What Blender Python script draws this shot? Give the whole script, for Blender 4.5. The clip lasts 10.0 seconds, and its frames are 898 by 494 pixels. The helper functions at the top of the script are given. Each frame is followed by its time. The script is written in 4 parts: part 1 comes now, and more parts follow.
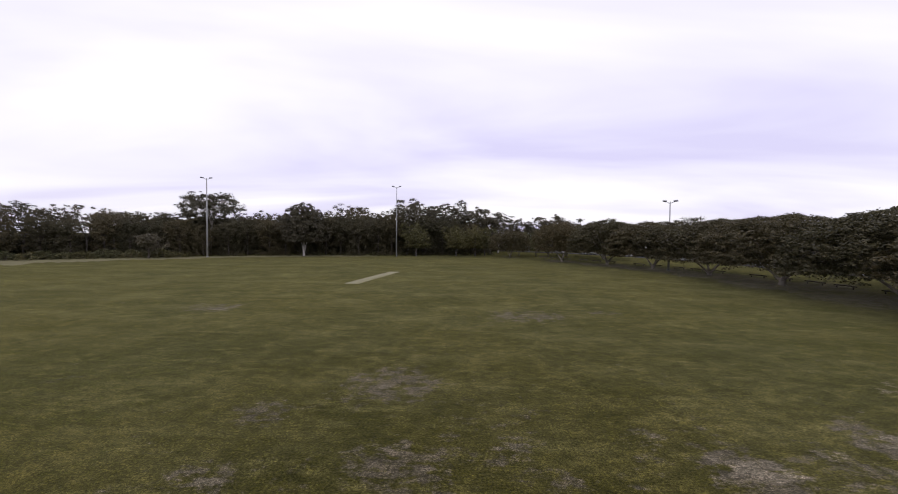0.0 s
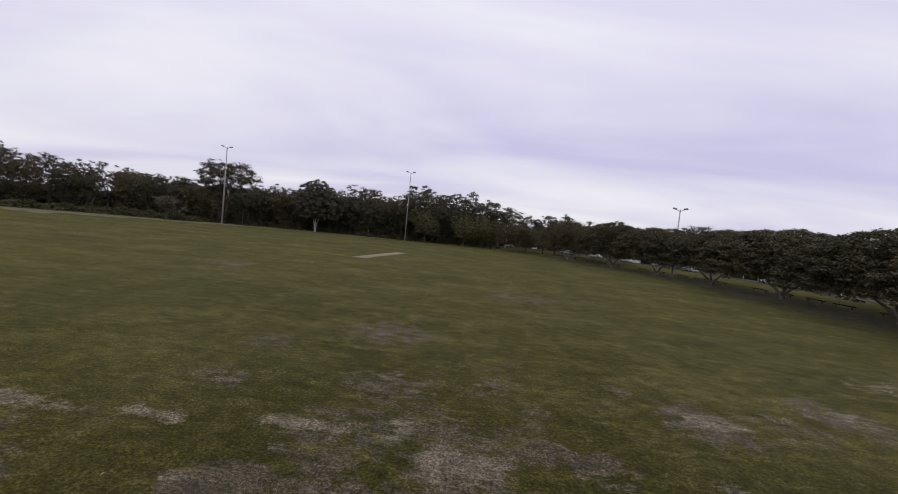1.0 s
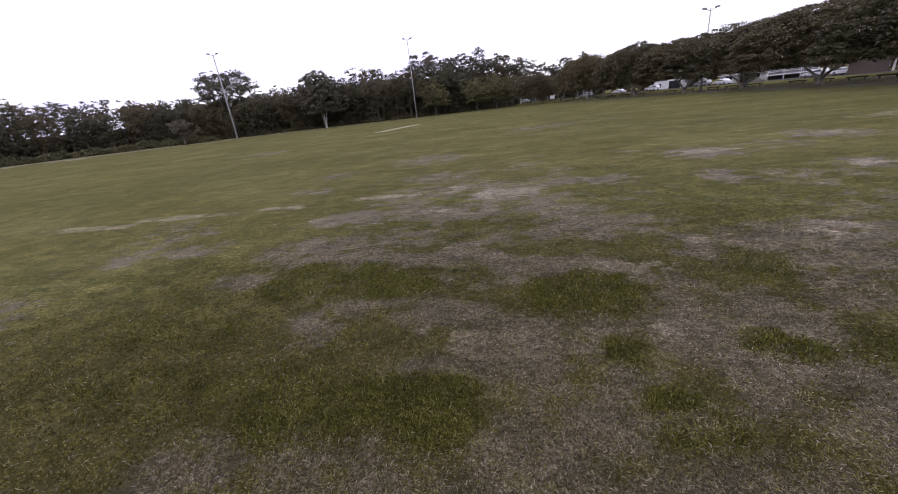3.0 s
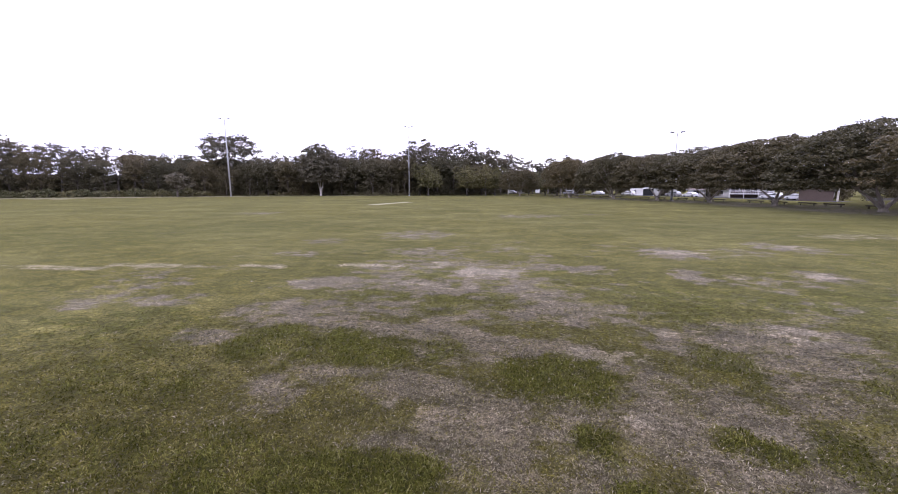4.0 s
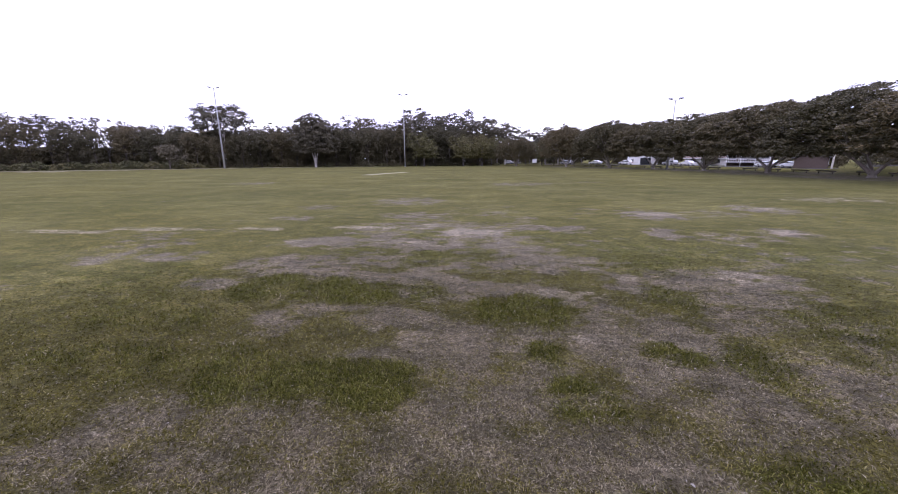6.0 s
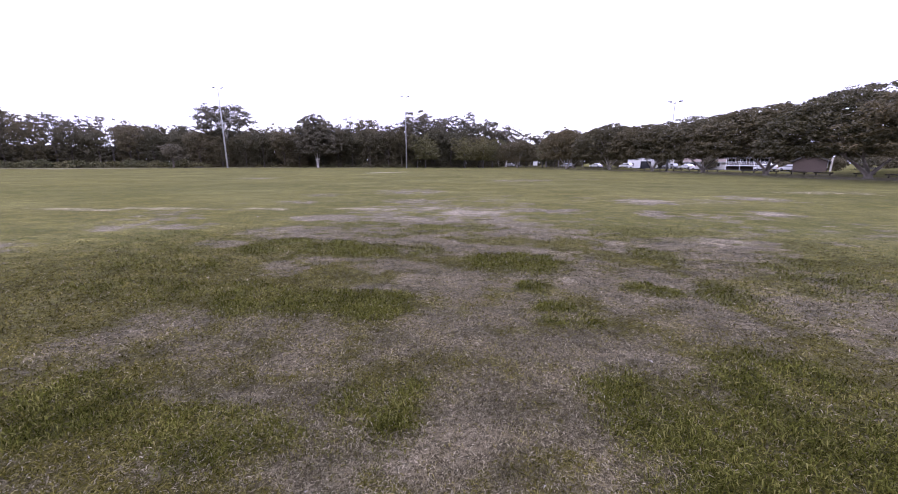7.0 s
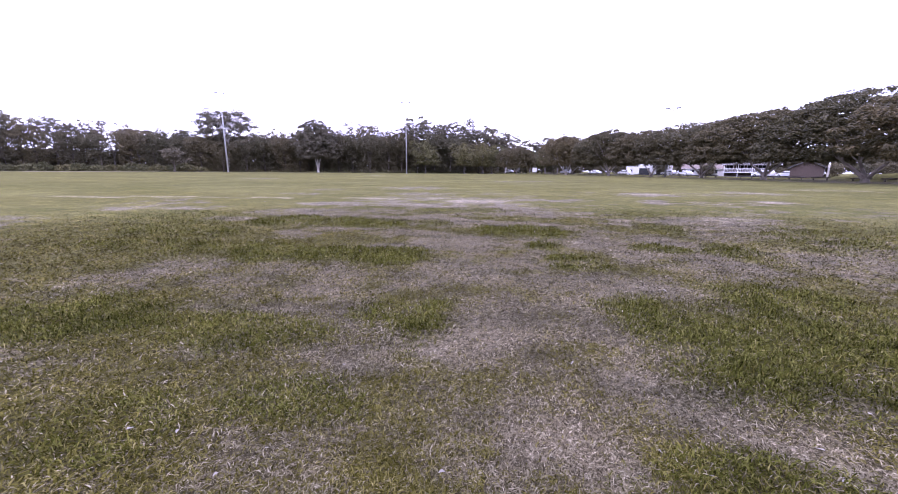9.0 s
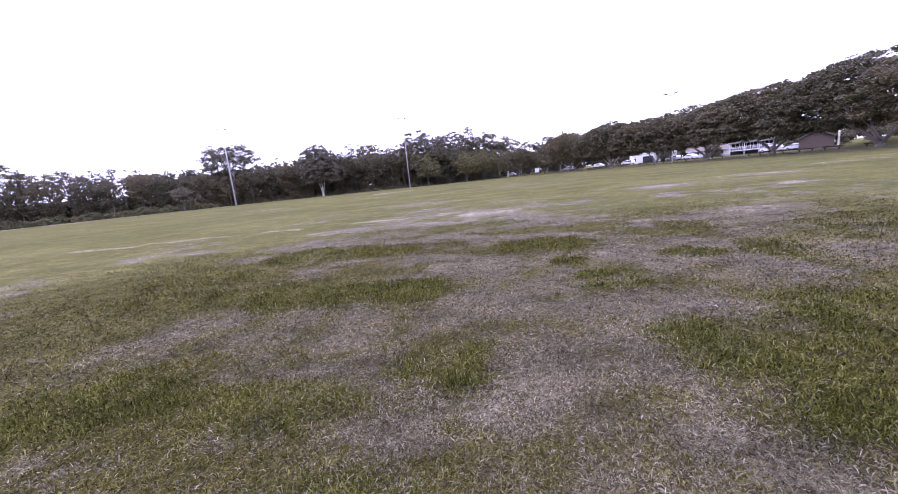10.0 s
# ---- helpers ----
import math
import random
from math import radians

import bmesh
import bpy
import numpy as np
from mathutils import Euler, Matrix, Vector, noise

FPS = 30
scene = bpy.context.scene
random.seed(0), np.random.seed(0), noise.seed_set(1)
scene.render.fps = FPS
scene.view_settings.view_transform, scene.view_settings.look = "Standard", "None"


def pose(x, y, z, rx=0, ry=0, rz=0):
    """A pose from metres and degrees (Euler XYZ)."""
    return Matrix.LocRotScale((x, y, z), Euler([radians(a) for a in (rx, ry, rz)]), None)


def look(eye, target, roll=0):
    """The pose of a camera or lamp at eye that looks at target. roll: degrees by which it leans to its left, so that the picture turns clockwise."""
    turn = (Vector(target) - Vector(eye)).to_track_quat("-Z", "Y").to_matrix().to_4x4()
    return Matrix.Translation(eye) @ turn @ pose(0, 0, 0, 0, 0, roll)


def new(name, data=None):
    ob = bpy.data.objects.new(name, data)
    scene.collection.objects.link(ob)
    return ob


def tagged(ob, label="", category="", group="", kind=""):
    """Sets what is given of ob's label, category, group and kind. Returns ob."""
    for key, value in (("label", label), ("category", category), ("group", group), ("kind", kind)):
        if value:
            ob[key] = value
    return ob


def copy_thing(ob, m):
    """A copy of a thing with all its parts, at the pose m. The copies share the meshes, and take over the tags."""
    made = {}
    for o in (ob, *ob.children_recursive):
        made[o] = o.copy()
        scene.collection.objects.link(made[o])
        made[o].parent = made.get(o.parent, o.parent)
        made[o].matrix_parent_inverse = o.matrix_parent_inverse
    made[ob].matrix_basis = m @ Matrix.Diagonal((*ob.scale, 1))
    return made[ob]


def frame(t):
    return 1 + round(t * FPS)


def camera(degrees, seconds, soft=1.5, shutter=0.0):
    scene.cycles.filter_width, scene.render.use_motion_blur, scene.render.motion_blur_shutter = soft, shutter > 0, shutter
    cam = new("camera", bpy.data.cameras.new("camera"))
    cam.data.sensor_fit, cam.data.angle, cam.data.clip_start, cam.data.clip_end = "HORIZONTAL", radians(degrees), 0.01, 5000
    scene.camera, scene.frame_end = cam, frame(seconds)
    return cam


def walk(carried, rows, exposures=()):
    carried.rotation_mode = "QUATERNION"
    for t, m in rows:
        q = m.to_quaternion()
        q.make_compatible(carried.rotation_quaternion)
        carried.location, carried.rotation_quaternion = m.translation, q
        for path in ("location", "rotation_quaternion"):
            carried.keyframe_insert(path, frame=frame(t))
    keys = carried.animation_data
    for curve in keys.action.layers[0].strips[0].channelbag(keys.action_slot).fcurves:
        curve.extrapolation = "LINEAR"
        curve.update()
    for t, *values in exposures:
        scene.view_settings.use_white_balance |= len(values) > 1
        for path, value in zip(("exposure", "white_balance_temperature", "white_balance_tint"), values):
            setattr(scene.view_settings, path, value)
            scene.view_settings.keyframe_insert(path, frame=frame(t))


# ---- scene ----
cam = camera(100.7, 10.0, soft=1.0)
PATH = [
    (0, (0.445, 0.743, 6.805), (0.315, 2.738, 6.743), 0.5),
    (0.5, (0.651, 0.191, 6.272), (0.483, 2.182, 6.179), 0.2),
    (0.7, (0.7, -0.293, 5.958), (0.518, 1.697, 5.871), 0.8),
    (1, (0.862, -0.709, 5.503), (0.69, 1.281, 5.403), 5.8),
    (1.2, (0.915, -1.275, 5.206), (0.752, 0.716, 5.105), 6.6),
    (1.5, (0.936, -1.767, 4.583), (0.739, 0.219, 4.446), 1.9),
    (1.7, (0.945, -2.181, 4.257), (0.718, -0.215, 3.969), 0.6),
    (1.9, (0.954, -2.595, 3.932), (0.688, -0.681, 3.415), -1.0),
    (2, (0.958, -2.802, 3.769), (0.668, -0.918, 3.164), -1.9),
    (2.1, (0.971, -3.047, 3.649), (0.66, -1.191, 2.973), -2.0),
    (2.2, (0.985, -3.293, 3.529), (0.633, -1.476, 2.771), -2.0),
    (3.3, (0.68, -4.32, 2.717), (0.414, -2.462, 2.028), -7.1),
    (3.5, (0.675, -4.347, 2.677), (0.444, -2.465, 2.041), -4.5),
    (3.7, (0.697, -4.33, 2.698), (0.493, -2.388, 2.266), -0.6),
    (3.9, (0.772, -4.35, 2.747), (0.582, -2.388, 2.412), -0.0),
    (4, (0.787, -4.364, 2.785), (0.601, -2.398, 2.469), 0.1),
    (4.2, (0.804, -4.278, 2.826), (0.626, -2.302, 2.572), -0.1),
    (4.5, (0.867, -4.374, 2.939), (0.706, -2.386, 2.782), -0.3),
    (4.8, (0.96, -4.412, 2.992), (0.798, -2.427, 2.807), 0.1),
    (5, (1.018, -4.552, 3.002), (0.855, -2.582, 2.699), -0.1),
    (5.2, (1.077, -4.671, 2.894), (0.9, -2.719, 2.495), -0.0),
    (5.5, (1.152, -4.825, 2.742), (0.973, -2.888, 2.279), -0.5),
    (5.7, (1.161, -4.912, 2.668), (0.99, -2.975, 2.199), -0.3),
    (6.8, (1.304, -5.655, 1.954), (1.13, -3.71, 1.519), -0.2),
    (7, (1.311, -5.757, 1.786), (1.136, -3.815, 1.343), 0.2),
    (7.2, (1.307, -5.863, 1.66), (1.132, -3.928, 1.187), 0.1),
    (7.5, (1.3, -5.968, 1.461), (1.13, -4.042, 0.952), 0.4),
    (7.8, (1.272, -6.042, 1.288), (1.104, -4.111, 0.796), 0.2),
    (8, (1.267, -6.094, 1.212), (1.097, -4.16, 0.733), 0.2),
    (8.3, (1.239, -6.086, 1.105), (1.07, -4.149, 0.636), 0.5),
    (8.5, (1.219, -6.104, 1.084), (1.05, -4.166, 0.621), 0.7),
    (9, (1.142, -6.034, 1.113), (0.972, -4.083, 0.709), 0.5),
    (9.3, (1.098, -5.972, 1.193), (0.921, -4.009, 0.85), 0.5),
    (9.5, (1.056, -5.954, 1.26), (0.879, -3.992, 0.917), 0.3),
    (9.7, (1.027, -5.894, 1.286), (0.831, -3.935, 0.934), -2.7),
    (9.9, (0.998, -5.833, 1.312), (0.782, -3.877, 0.96), -5.6),
    (10, (0.984, -5.803, 1.326), (0.762, -3.847, 0.971), -5.8),
]
EXPOSURES = [(0.0, -0.72, 6440, 13), (0.5, -0.89, 6420, 13), (1.0, -1.06, 6370, 13), (1.6, -1.06, 6350, 14), (2.2, -0.88, 6290, 15), (3.3, 0.11, 5990, 22), (3.7, 0.48, 5920, 24), (4.5, 0.44, 5810, 25), (5.0, 0.09, 5750, 27), (5.5, 0.12, 5710, 27), (7.0, 0.51, 5640, 29), (8.0, 0.76, 5560, 35), (9.0, 0.96, 5430, 36), (10.0, 0.83, 5400, 36)]
SKY_STRENGTH, SUN_STRENGTH = 1.0, 0.6
SKY_LOW, SKY_HIGH = 1.68, 1.9
CLOUD_LOW, CLOUD_HIGH = (0.72, 0.69, 0.93, 1), (1.07, 1.06, 1.09, 1)
walk(cam, [(t, look(eye, aim, roll)) for t, eye, aim, roll in PATH], EXPOSURES)

# ---- sky and sun: a bright overcast morning ----
SUN_ELEVATION, SUN_TURN = 52.0, 200.0
world = bpy.data.worlds.new("overcast_sky")
scene.world = world
world.use_nodes = True
wn, wl = world.node_tree.nodes, world.node_tree.links
wn.clear()


def wnode(kind, **values):
    n = wn.new(kind)
    for key, value in values.items():
        n.inputs[key].default_value = value
    return n


sky = wn.new("ShaderNodeTexSky")
sky.sky_type, sky.sun_disc = "NISHITA", False
sky.sun_elevation, sky.sun_rotation = radians(SUN_ELEVATION), radians(SUN_TURN)
sky.air_density, sky.dust_density = 1.2, 3.0
way = wn.new("ShaderNodeTexCoord")
split = wn.new("ShaderNodeSeparateXYZ")
wl.new(way.outputs["Generated"], split.inputs[0])
lift = wn.new("ShaderNodeMath")
lift.operation = "ADD"
lift.inputs[1].default_value = 0.16
up = wn.new("ShaderNodeMath")
up.operation = "MAXIMUM"
up.inputs[1].default_value = 0.0
wl.new(split.outputs["Z"], up.inputs[0])
wl.new(up.outputs[0], lift.inputs[0])
px = wn.new("ShaderNodeMath")
px.operation = "DIVIDE"
py = wn.new("ShaderNodeMath")
py.operation = "DIVIDE"
wl.new(split.outputs["X"], px.inputs[0])
wl.new(split.outputs["Y"], py.inputs[0])
wl.new(lift.outputs[0], px.inputs[1])
wl.new(lift.outputs[0], py.inputs[1])
plane = wn.new("ShaderNodeCombineXYZ")
wl.new(px.outputs[0], plane.inputs[0])
wl.new(py.outputs[0], plane.inputs[1])
turn = wn.new("ShaderNodeMapping")
turn.inputs["Rotation"].default_value = (0, 0, radians(-24))
turn.inputs["Scale"].default_value = (0.42, 1.0, 1.0)
wl.new(plane.outputs[0], turn.inputs[0])
cloud = wnode("ShaderNodeTexNoise", Scale=0.75, Detail=5.0, Roughness=0.48, Distortion=0.5)
wl.new(turn.outputs[0], cloud.inputs["Vector"])
bands = wn.new("ShaderNodeValToRGB")
bands.color_ramp.elements[0].position, bands.color_ramp.elements[1].position = 0.34, 0.62
bands.color_ramp.elements[0].color = CLOUD_LOW
bands.color_ramp.elements[1].color = CLOUD_HIGH
wl.new(cloud.outputs["Fac"], bands.inputs[0])
veil = wn.new("ShaderNodeMix")
veil.data_type = "RGBA"
veil.inputs["Factor"].default_value = 0.94
scaled = wn.new("ShaderNodeVectorMath")
scaled.operation = "SCALE"
scaled.inputs["Scale"].default_value = 0.12
wl.new(sky.outputs[0], scaled.inputs[0])
wl.new(scaled.outputs[0], veil.inputs["A"])
wl.new(bands.outputs[0], veil.inputs["B"])
grade = wn.new("ShaderNodeMapRange")
grade.inputs["From Max"].default_value = 0.75
grade.inputs["To Min"].default_value, grade.inputs["To Max"].default_value = SKY_LOW, SKY_HIGH
wl.new(up.outputs[0], grade.inputs["Value"])
graded = wn.new("ShaderNodeVectorMath")
graded.operation = "SCALE"
wl.new(veil.outputs["Result"], graded.inputs[0])
wl.new(grade.outputs[0], graded.inputs["Scale"])
back = wn.new("ShaderNodeBackground")
back.inputs["Strength"].default_value = SKY_STRENGTH
wl.new(graded.outputs[0], back.inputs["Color"])
wout = wn.new("ShaderNodeOutputWorld")
wl.new(back.outputs[0], wout.inputs[0])

sun_data = bpy.data.lights.new("sun", "SUN")
sun_data.energy, sun_data.angle, sun_data.color = SUN_STRENGTH, radians(25), (1.0, 0.96, 0.9)
sun = new("sun", sun_data)
sun.matrix_world = pose(0, 0, 60, 90 - SUN_ELEVATION, 0, 180 - SUN_TURN)


# ---- materials ----
def material(name, rough=0.8, metal=0.0, spec=0.3):
    m = bpy.data.materials.new(name)
    m.use_nodes = True
    b = m.node_tree.nodes["Principled BSDF"]
    b.inputs["Roughness"].default_value = rough
    b.inputs["Metallic"].default_value = metal
    b.inputs["Specular IOR Level"].default_value = spec
    return m, m.node_tree.nodes, m.node_tree.links, b


def ramp(nodes, links, source, stops):
    r = nodes.new("ShaderNodeValToRGB")
    while len(r.color_ramp.elements) < len(stops):
        r.color_ramp.elements.new(0.5)
    for e, (place, colour) in zip(r.color_ramp.elements, stops):
        e.position, e.color = place, (*colour, 1)
    links.new(source, r.inputs[0])
    return r.outputs[0]


def texture(nodes, links, scale, detail=4.0, rough=0.6, stretch=None, space="Object"):
    co = nodes.new("ShaderNodeTexCoord")
    n = nodes.new("ShaderNodeTexNoise")
    n.inputs["Scale"].default_value, n.inputs["Detail"].default_value, n.inputs["Roughness"].default_value = scale, detail, rough
    if stretch:
        mp = nodes.new("ShaderNodeMapping")
        mp.inputs["Scale"].default_value = stretch
        links.new(co.outputs[space], mp.inputs[0])
        links.new(mp.outputs[0], n.inputs["Vector"])
    else:
        links.new(co.outputs[space], n.inputs["Vector"])
    return n.outputs["Fac"]


def blend(nodes, links, factor, a, b, mode="MIX"):
    m = nodes.new("ShaderNodeMix")
    m.data_type, m.blend_type = "RGBA", mode
    for key, value in (("Factor", factor), ("A", a), ("B", b)):
        if isinstance(value, (int, float)):
            m.inputs[key].default_value = value
        elif isinstance(value, tuple):
            m.inputs[key].default_value = (*value, 1)
        else:
            links.new(value, m.inputs[key])
    return m.outputs["Result"]


def relief(nodes, links, b, height, strength, distance):
    n = nodes.new("ShaderNodeBump")
    n.inputs["Strength"].default_value, n.inputs["Distance"].default_value = strength, distance
    links.new(height, n.inputs["Height"])
    links.new(n.outputs[0], b.inputs["Normal"])


def worn(name, dark, light, scale=3.0, rough=0.8, metal=0.0, bump=0.2, stretch=None, stain=0.25):
    """A surface of two tones with fine grain over broad stains."""
    m, nodes, links, b = material(name, rough, metal)
    fine = texture(nodes, links, scale * 9, 5, 0.65, stretch)
    wide = texture(nodes, links, scale, 3, 0.55, stretch)
    c = ramp(nodes, links, fine, [(0.3, dark), (0.7, light)])
    c = blend(nodes, links, stain, c, ramp(nodes, links, wide, [(0.35, tuple(v * 0.6 for v in dark)), (0.65, light)]))
    links.new(c, b.inputs["Base Color"])
    if bump:
        relief(nodes, links, b, fine, bump, 0.02)
    return m


def foliage(name, stops, rough=0.6, see_through=0.38):
    """Leaves: each leaf has its own tone, each tree its own cast."""
    m, nodes, links, b = material(name, rough, 0.0, 0.35)
    geo = nodes.new("ShaderNodeNewGeometry")
    info = nodes.new("ShaderNodeObjectInfo")
    c = ramp(nodes, links, geo.outputs["Random Per Island"], stops)
    wide = texture(nodes, links, 0.45, 3, 0.6)
    c = blend(nodes, links, 0.55, c, ramp(nodes, links, wide, [(0.3, (0.72, 0.74, 0.72)), (0.7, (1.2, 1.18, 1.15))]), "MULTIPLY")
    cast = ramp(nodes, links, info.outputs["Random"], [(0.0, (0.85, 0.9, 0.9)), (0.5, (1.0, 1.0, 1.0)), (1.0, (1.15, 1.08, 0.98))])
    c = blend(nodes, links, 1.0, c, cast, "MULTIPLY")
    links.new(c, b.inputs["Base Color"])
    t = nodes.new("ShaderNodeBsdfTranslucent")
    links.new(c, t.inputs["Color"])
    mixed = nodes.new("ShaderNodeMixShader")
    mixed.inputs[0].default_value = see_through
    links.new(b.outputs[0], mixed.inputs[1])
    links.new(t.outputs[0], mixed.inputs[2])
    links.new(mixed.outputs[0], nodes["Material Output"].inputs["Surface"])
    return m


def mottle(nodes, links):
    """Clumps of thicker and thinner growth, a hand to a pace across."""
    wide = texture(nodes, links, 2.3, 5, 0.62, (0.7, 1.0, 1.0))
    return ramp(nodes, links, wide, [(0.34, (0.62, 0.63, 0.6)), (0.5, (1.0, 1.0, 1.0)), (0.66, (1.26, 1.24, 1.22))])


def blades(name, stops, rough=0.6):
    m, nodes, links, b = material(name, rough, 0.0, 0.0)
    geo = nodes.new("ShaderNodeNewGeometry")
    c = ramp(nodes, links, geo.outputs["Random Per Island"], stops)
    c = blend(nodes, links, 1.0, c, mottle(nodes, links), "MULTIPLY")
    links.new(c, b.inputs["Base Color"])
    return m


def turf():
    """Mown turf: green, worn to straw and grey soil where the masks of the mesh say so."""
    m, nodes, links, b = material("turf", 0.95, 0.0, 0.0)
    b.inputs["Sheen Roughness"].default_value = 0.5
    edge_grain = texture(nodes, links, 2.4, 10, 0.8, (0.55, 1.0, 1.0))

    def mask(name):
        a = nodes.new("ShaderNodeAttribute")
        a.attribute_name = name
        ragged = nodes.new("ShaderNodeMath")
        ragged.operation, ragged.inputs[1].default_value, ragged.inputs[2].default_value = "MULTIPLY_ADD", 3.2, -1.6
        links.new(edge_grain, ragged.inputs[0])
        total = nodes.new("ShaderNodeMath")
        total.operation = "ADD"
        links.new(ragged.outputs[0], total.inputs[0])
        links.new(a.outputs["Fac"], total.inputs[1])
        crisp = nodes.new("ShaderNodeMapRange")
        crisp.interpolation_type = "SMOOTHSTEP"
        crisp.inputs["From Min"].default_value, crisp.inputs["From Max"].default_value = 0.3, 0.7
        links.new(total.outputs[0], crisp.inputs["Value"])
        return crisp.outputs[0]

    blade = texture(nodes, links, 42, 6, 0.85)
    tuft = texture(nodes, links, 9, 5, 0.7)
    patch = texture(nodes, links, 0.55, 5, 0.62, (1.0, 0.7, 1.0))
    broad = texture(nodes, links, 0.07, 4, 0.55)
    green = ramp(nodes, links, tuft, [(0.36, TURF_DARK), (0.5, TURF_MID), (0.62, TURF_LIGHT)])
    streak = texture(nodes, links, 2.2, 10, 0.85, (0.5, 1.0, 1.0))
    strand = texture(nodes, links, 1.1, 12, 0.8, (0.35, 1.0, 1.0))
    green = blend(nodes, links, ramp(nodes, links, patch, [(0.46, (0, 0, 0)), (0.6, (0.8, 0.8, 0.8))]), green, TURF_FADED)
    green = blend(nodes, links, 0.7, green, ramp(nodes, links, broad, [(0.34, (0.56, 0.64, 0.56)), (0.66, (1.4, 1.3, 1.15))]), "MULTIPLY")
    bleach = texture(nodes, links, 0.9, 7, 0.7, (0.3, 1.0, 1.0))
    green = blend(nodes, links, ramp(nodes, links, bleach, [(0.54, (0, 0, 0)), (0.66, (0.6, 0.6, 0.6))]), green, TURF_BLEACHED)
    bands = texture(nodes, links, 0.22, 7, 0.7, (0.55, 1.0, 1.0))
    green = blend(nodes, links, ramp(nodes, links, bands, [(0.5, (0, 0, 0)), (0.66, (0.4, 0.4, 0.4))]), green, TURF_BLEACHED)
    # thatch and earth show in the gaps between the tufts
    gap = ramp(nodes, links, blade, [(0.4, (0.85, 0.85, 0.85)), (0.5, (0, 0, 0))])
    green = blend(nodes, links, gap, green, SOIL_MID)
    lush = ramp(nodes, links, tuft, [(0.3, LUSH_DARK), (0.7, LUSH_LIGHT)])
    soil = ramp(nodes, links, blade, [(0.36, SOIL_DARK), (0.48, SOIL_MID), (0.58, STRAW)])
    pale = ramp(nodes, links, blade, [(0.3, SOIL_MID), (0.5, STRAW), (0.66, STRAW_PALE)])
    grown = ramp(nodes, links, tuft, [(0.38, (0.35, 0.35, 0.35)), (0.56, (1, 1, 1))])
    c = blend(nodes, links, blend(nodes, links, 1.0, mask("dry"), grown, "MULTIPLY"), green, soil)
    c = blend(nodes, links, mask("lush"), c, lush)
    c = blend(nodes, links, mask("pale"), c, pale)
    # bleached strands lie over the worn parts, dark green ones over the rest
    c = blend(nodes, links, blend(nodes, links, 1.0, mask("dry"), ramp(nodes, links, strand, [(0.54, (0, 0, 0)), (0.6, (0.8, 0.8, 0.8))]), "MULTIPLY"), c, STRAW)
    c = blend(nodes, links, 0.65, c, ramp(nodes, links, streak, [(0.36, (0.36, 0.38, 0.34)), (0.5, (0.95, 0.95, 0.95)), (0.62, (1.75, 1.68, 1.75))]), "MULTIPLY")
    c = blend(nodes, links, 0.8, c, ramp(nodes, links, blade, [(0.36, (0.32, 0.32, 0.3)), (0.64, (1.7, 1.66, 1.64))]), "MULTIPLY")
    clump = texture(nodes, links, 15, 5, 0.75, (0.8, 1.0, 1.0))
    c = blend(nodes, links, 0.9, c, ramp(nodes, links, clump, [(0.41, (0.36, 0.36, 0.34)), (0.5, (0.95, 0.95, 0.95)), (0.59, (1.8, 1.76, 1.78))]), "MULTIPLY")
    c = blend(nodes, links, 1.0, c, mottle(nodes, links), "MULTIPLY")
    fibre = texture(nodes, links, 170, 4, 0.7, (0.7, 1.0, 1.0))
    c = blend(nodes, links, 0.8, c, ramp(nodes, links, fibre, [(0.38, (0.4, 0.4, 0.38)), (0.5, (0.95, 0.95, 0.95)), (0.62, (1.65, 1.63, 1.62))]), "MULTIPLY")
    # dark thatch with the shade between the blades painted in, strongest near the camera
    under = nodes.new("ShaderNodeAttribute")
    under.attribute_name = "thatch_shade"
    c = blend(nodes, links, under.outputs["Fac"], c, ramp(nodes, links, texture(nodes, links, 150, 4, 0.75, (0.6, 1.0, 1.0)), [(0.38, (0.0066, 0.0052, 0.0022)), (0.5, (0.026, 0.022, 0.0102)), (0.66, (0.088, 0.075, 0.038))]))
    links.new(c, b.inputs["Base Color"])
    # the fuzz of grey straw catches more light at a low angle than green blades do
    b.inputs["Sheen Weight"].default_value = 0.26
    fuzz = blend(nodes, links, mask("dry"), (0.5, 0.49, 0.235), (0.6, 0.55, 0.44))
    links.new(blend(nodes, links, 0.3, fuzz, ramp(nodes, links, bands, [(0.36, (0.4, 0.45, 0.4)), (0.64, (1.6, 1.56, 1.6))]), "MULTIPLY"), b.inputs["Sheen Tint"])
    relief(nodes, links, b, tuft, 0.5, 0.04)
    return m


TURF_DARK, TURF_MID, TURF_LIGHT = (0.0141, 0.0143, 0.00206), (0.0293, 0.0287, 0.00412), (0.0479, 0.0455, 0.00729)
TURF_FADED, TURF_BLEACHED = (0.0562, 0.0523, 0.0135), (0.105, 0.0974, 0.0317)
LUSH_DARK, LUSH_LIGHT = (0.0135, 0.0146, 0.00174), (0.0365, 0.0393, 0.00475)
SOIL_DARK, SOIL_MID, STRAW, STRAW_PALE = (0.0145, 0.0119, 0.00581), (0.0466, 0.0383, 0.0231), (0.13, 0.114, 0.0792), (0.201, 0.18, 0.13)

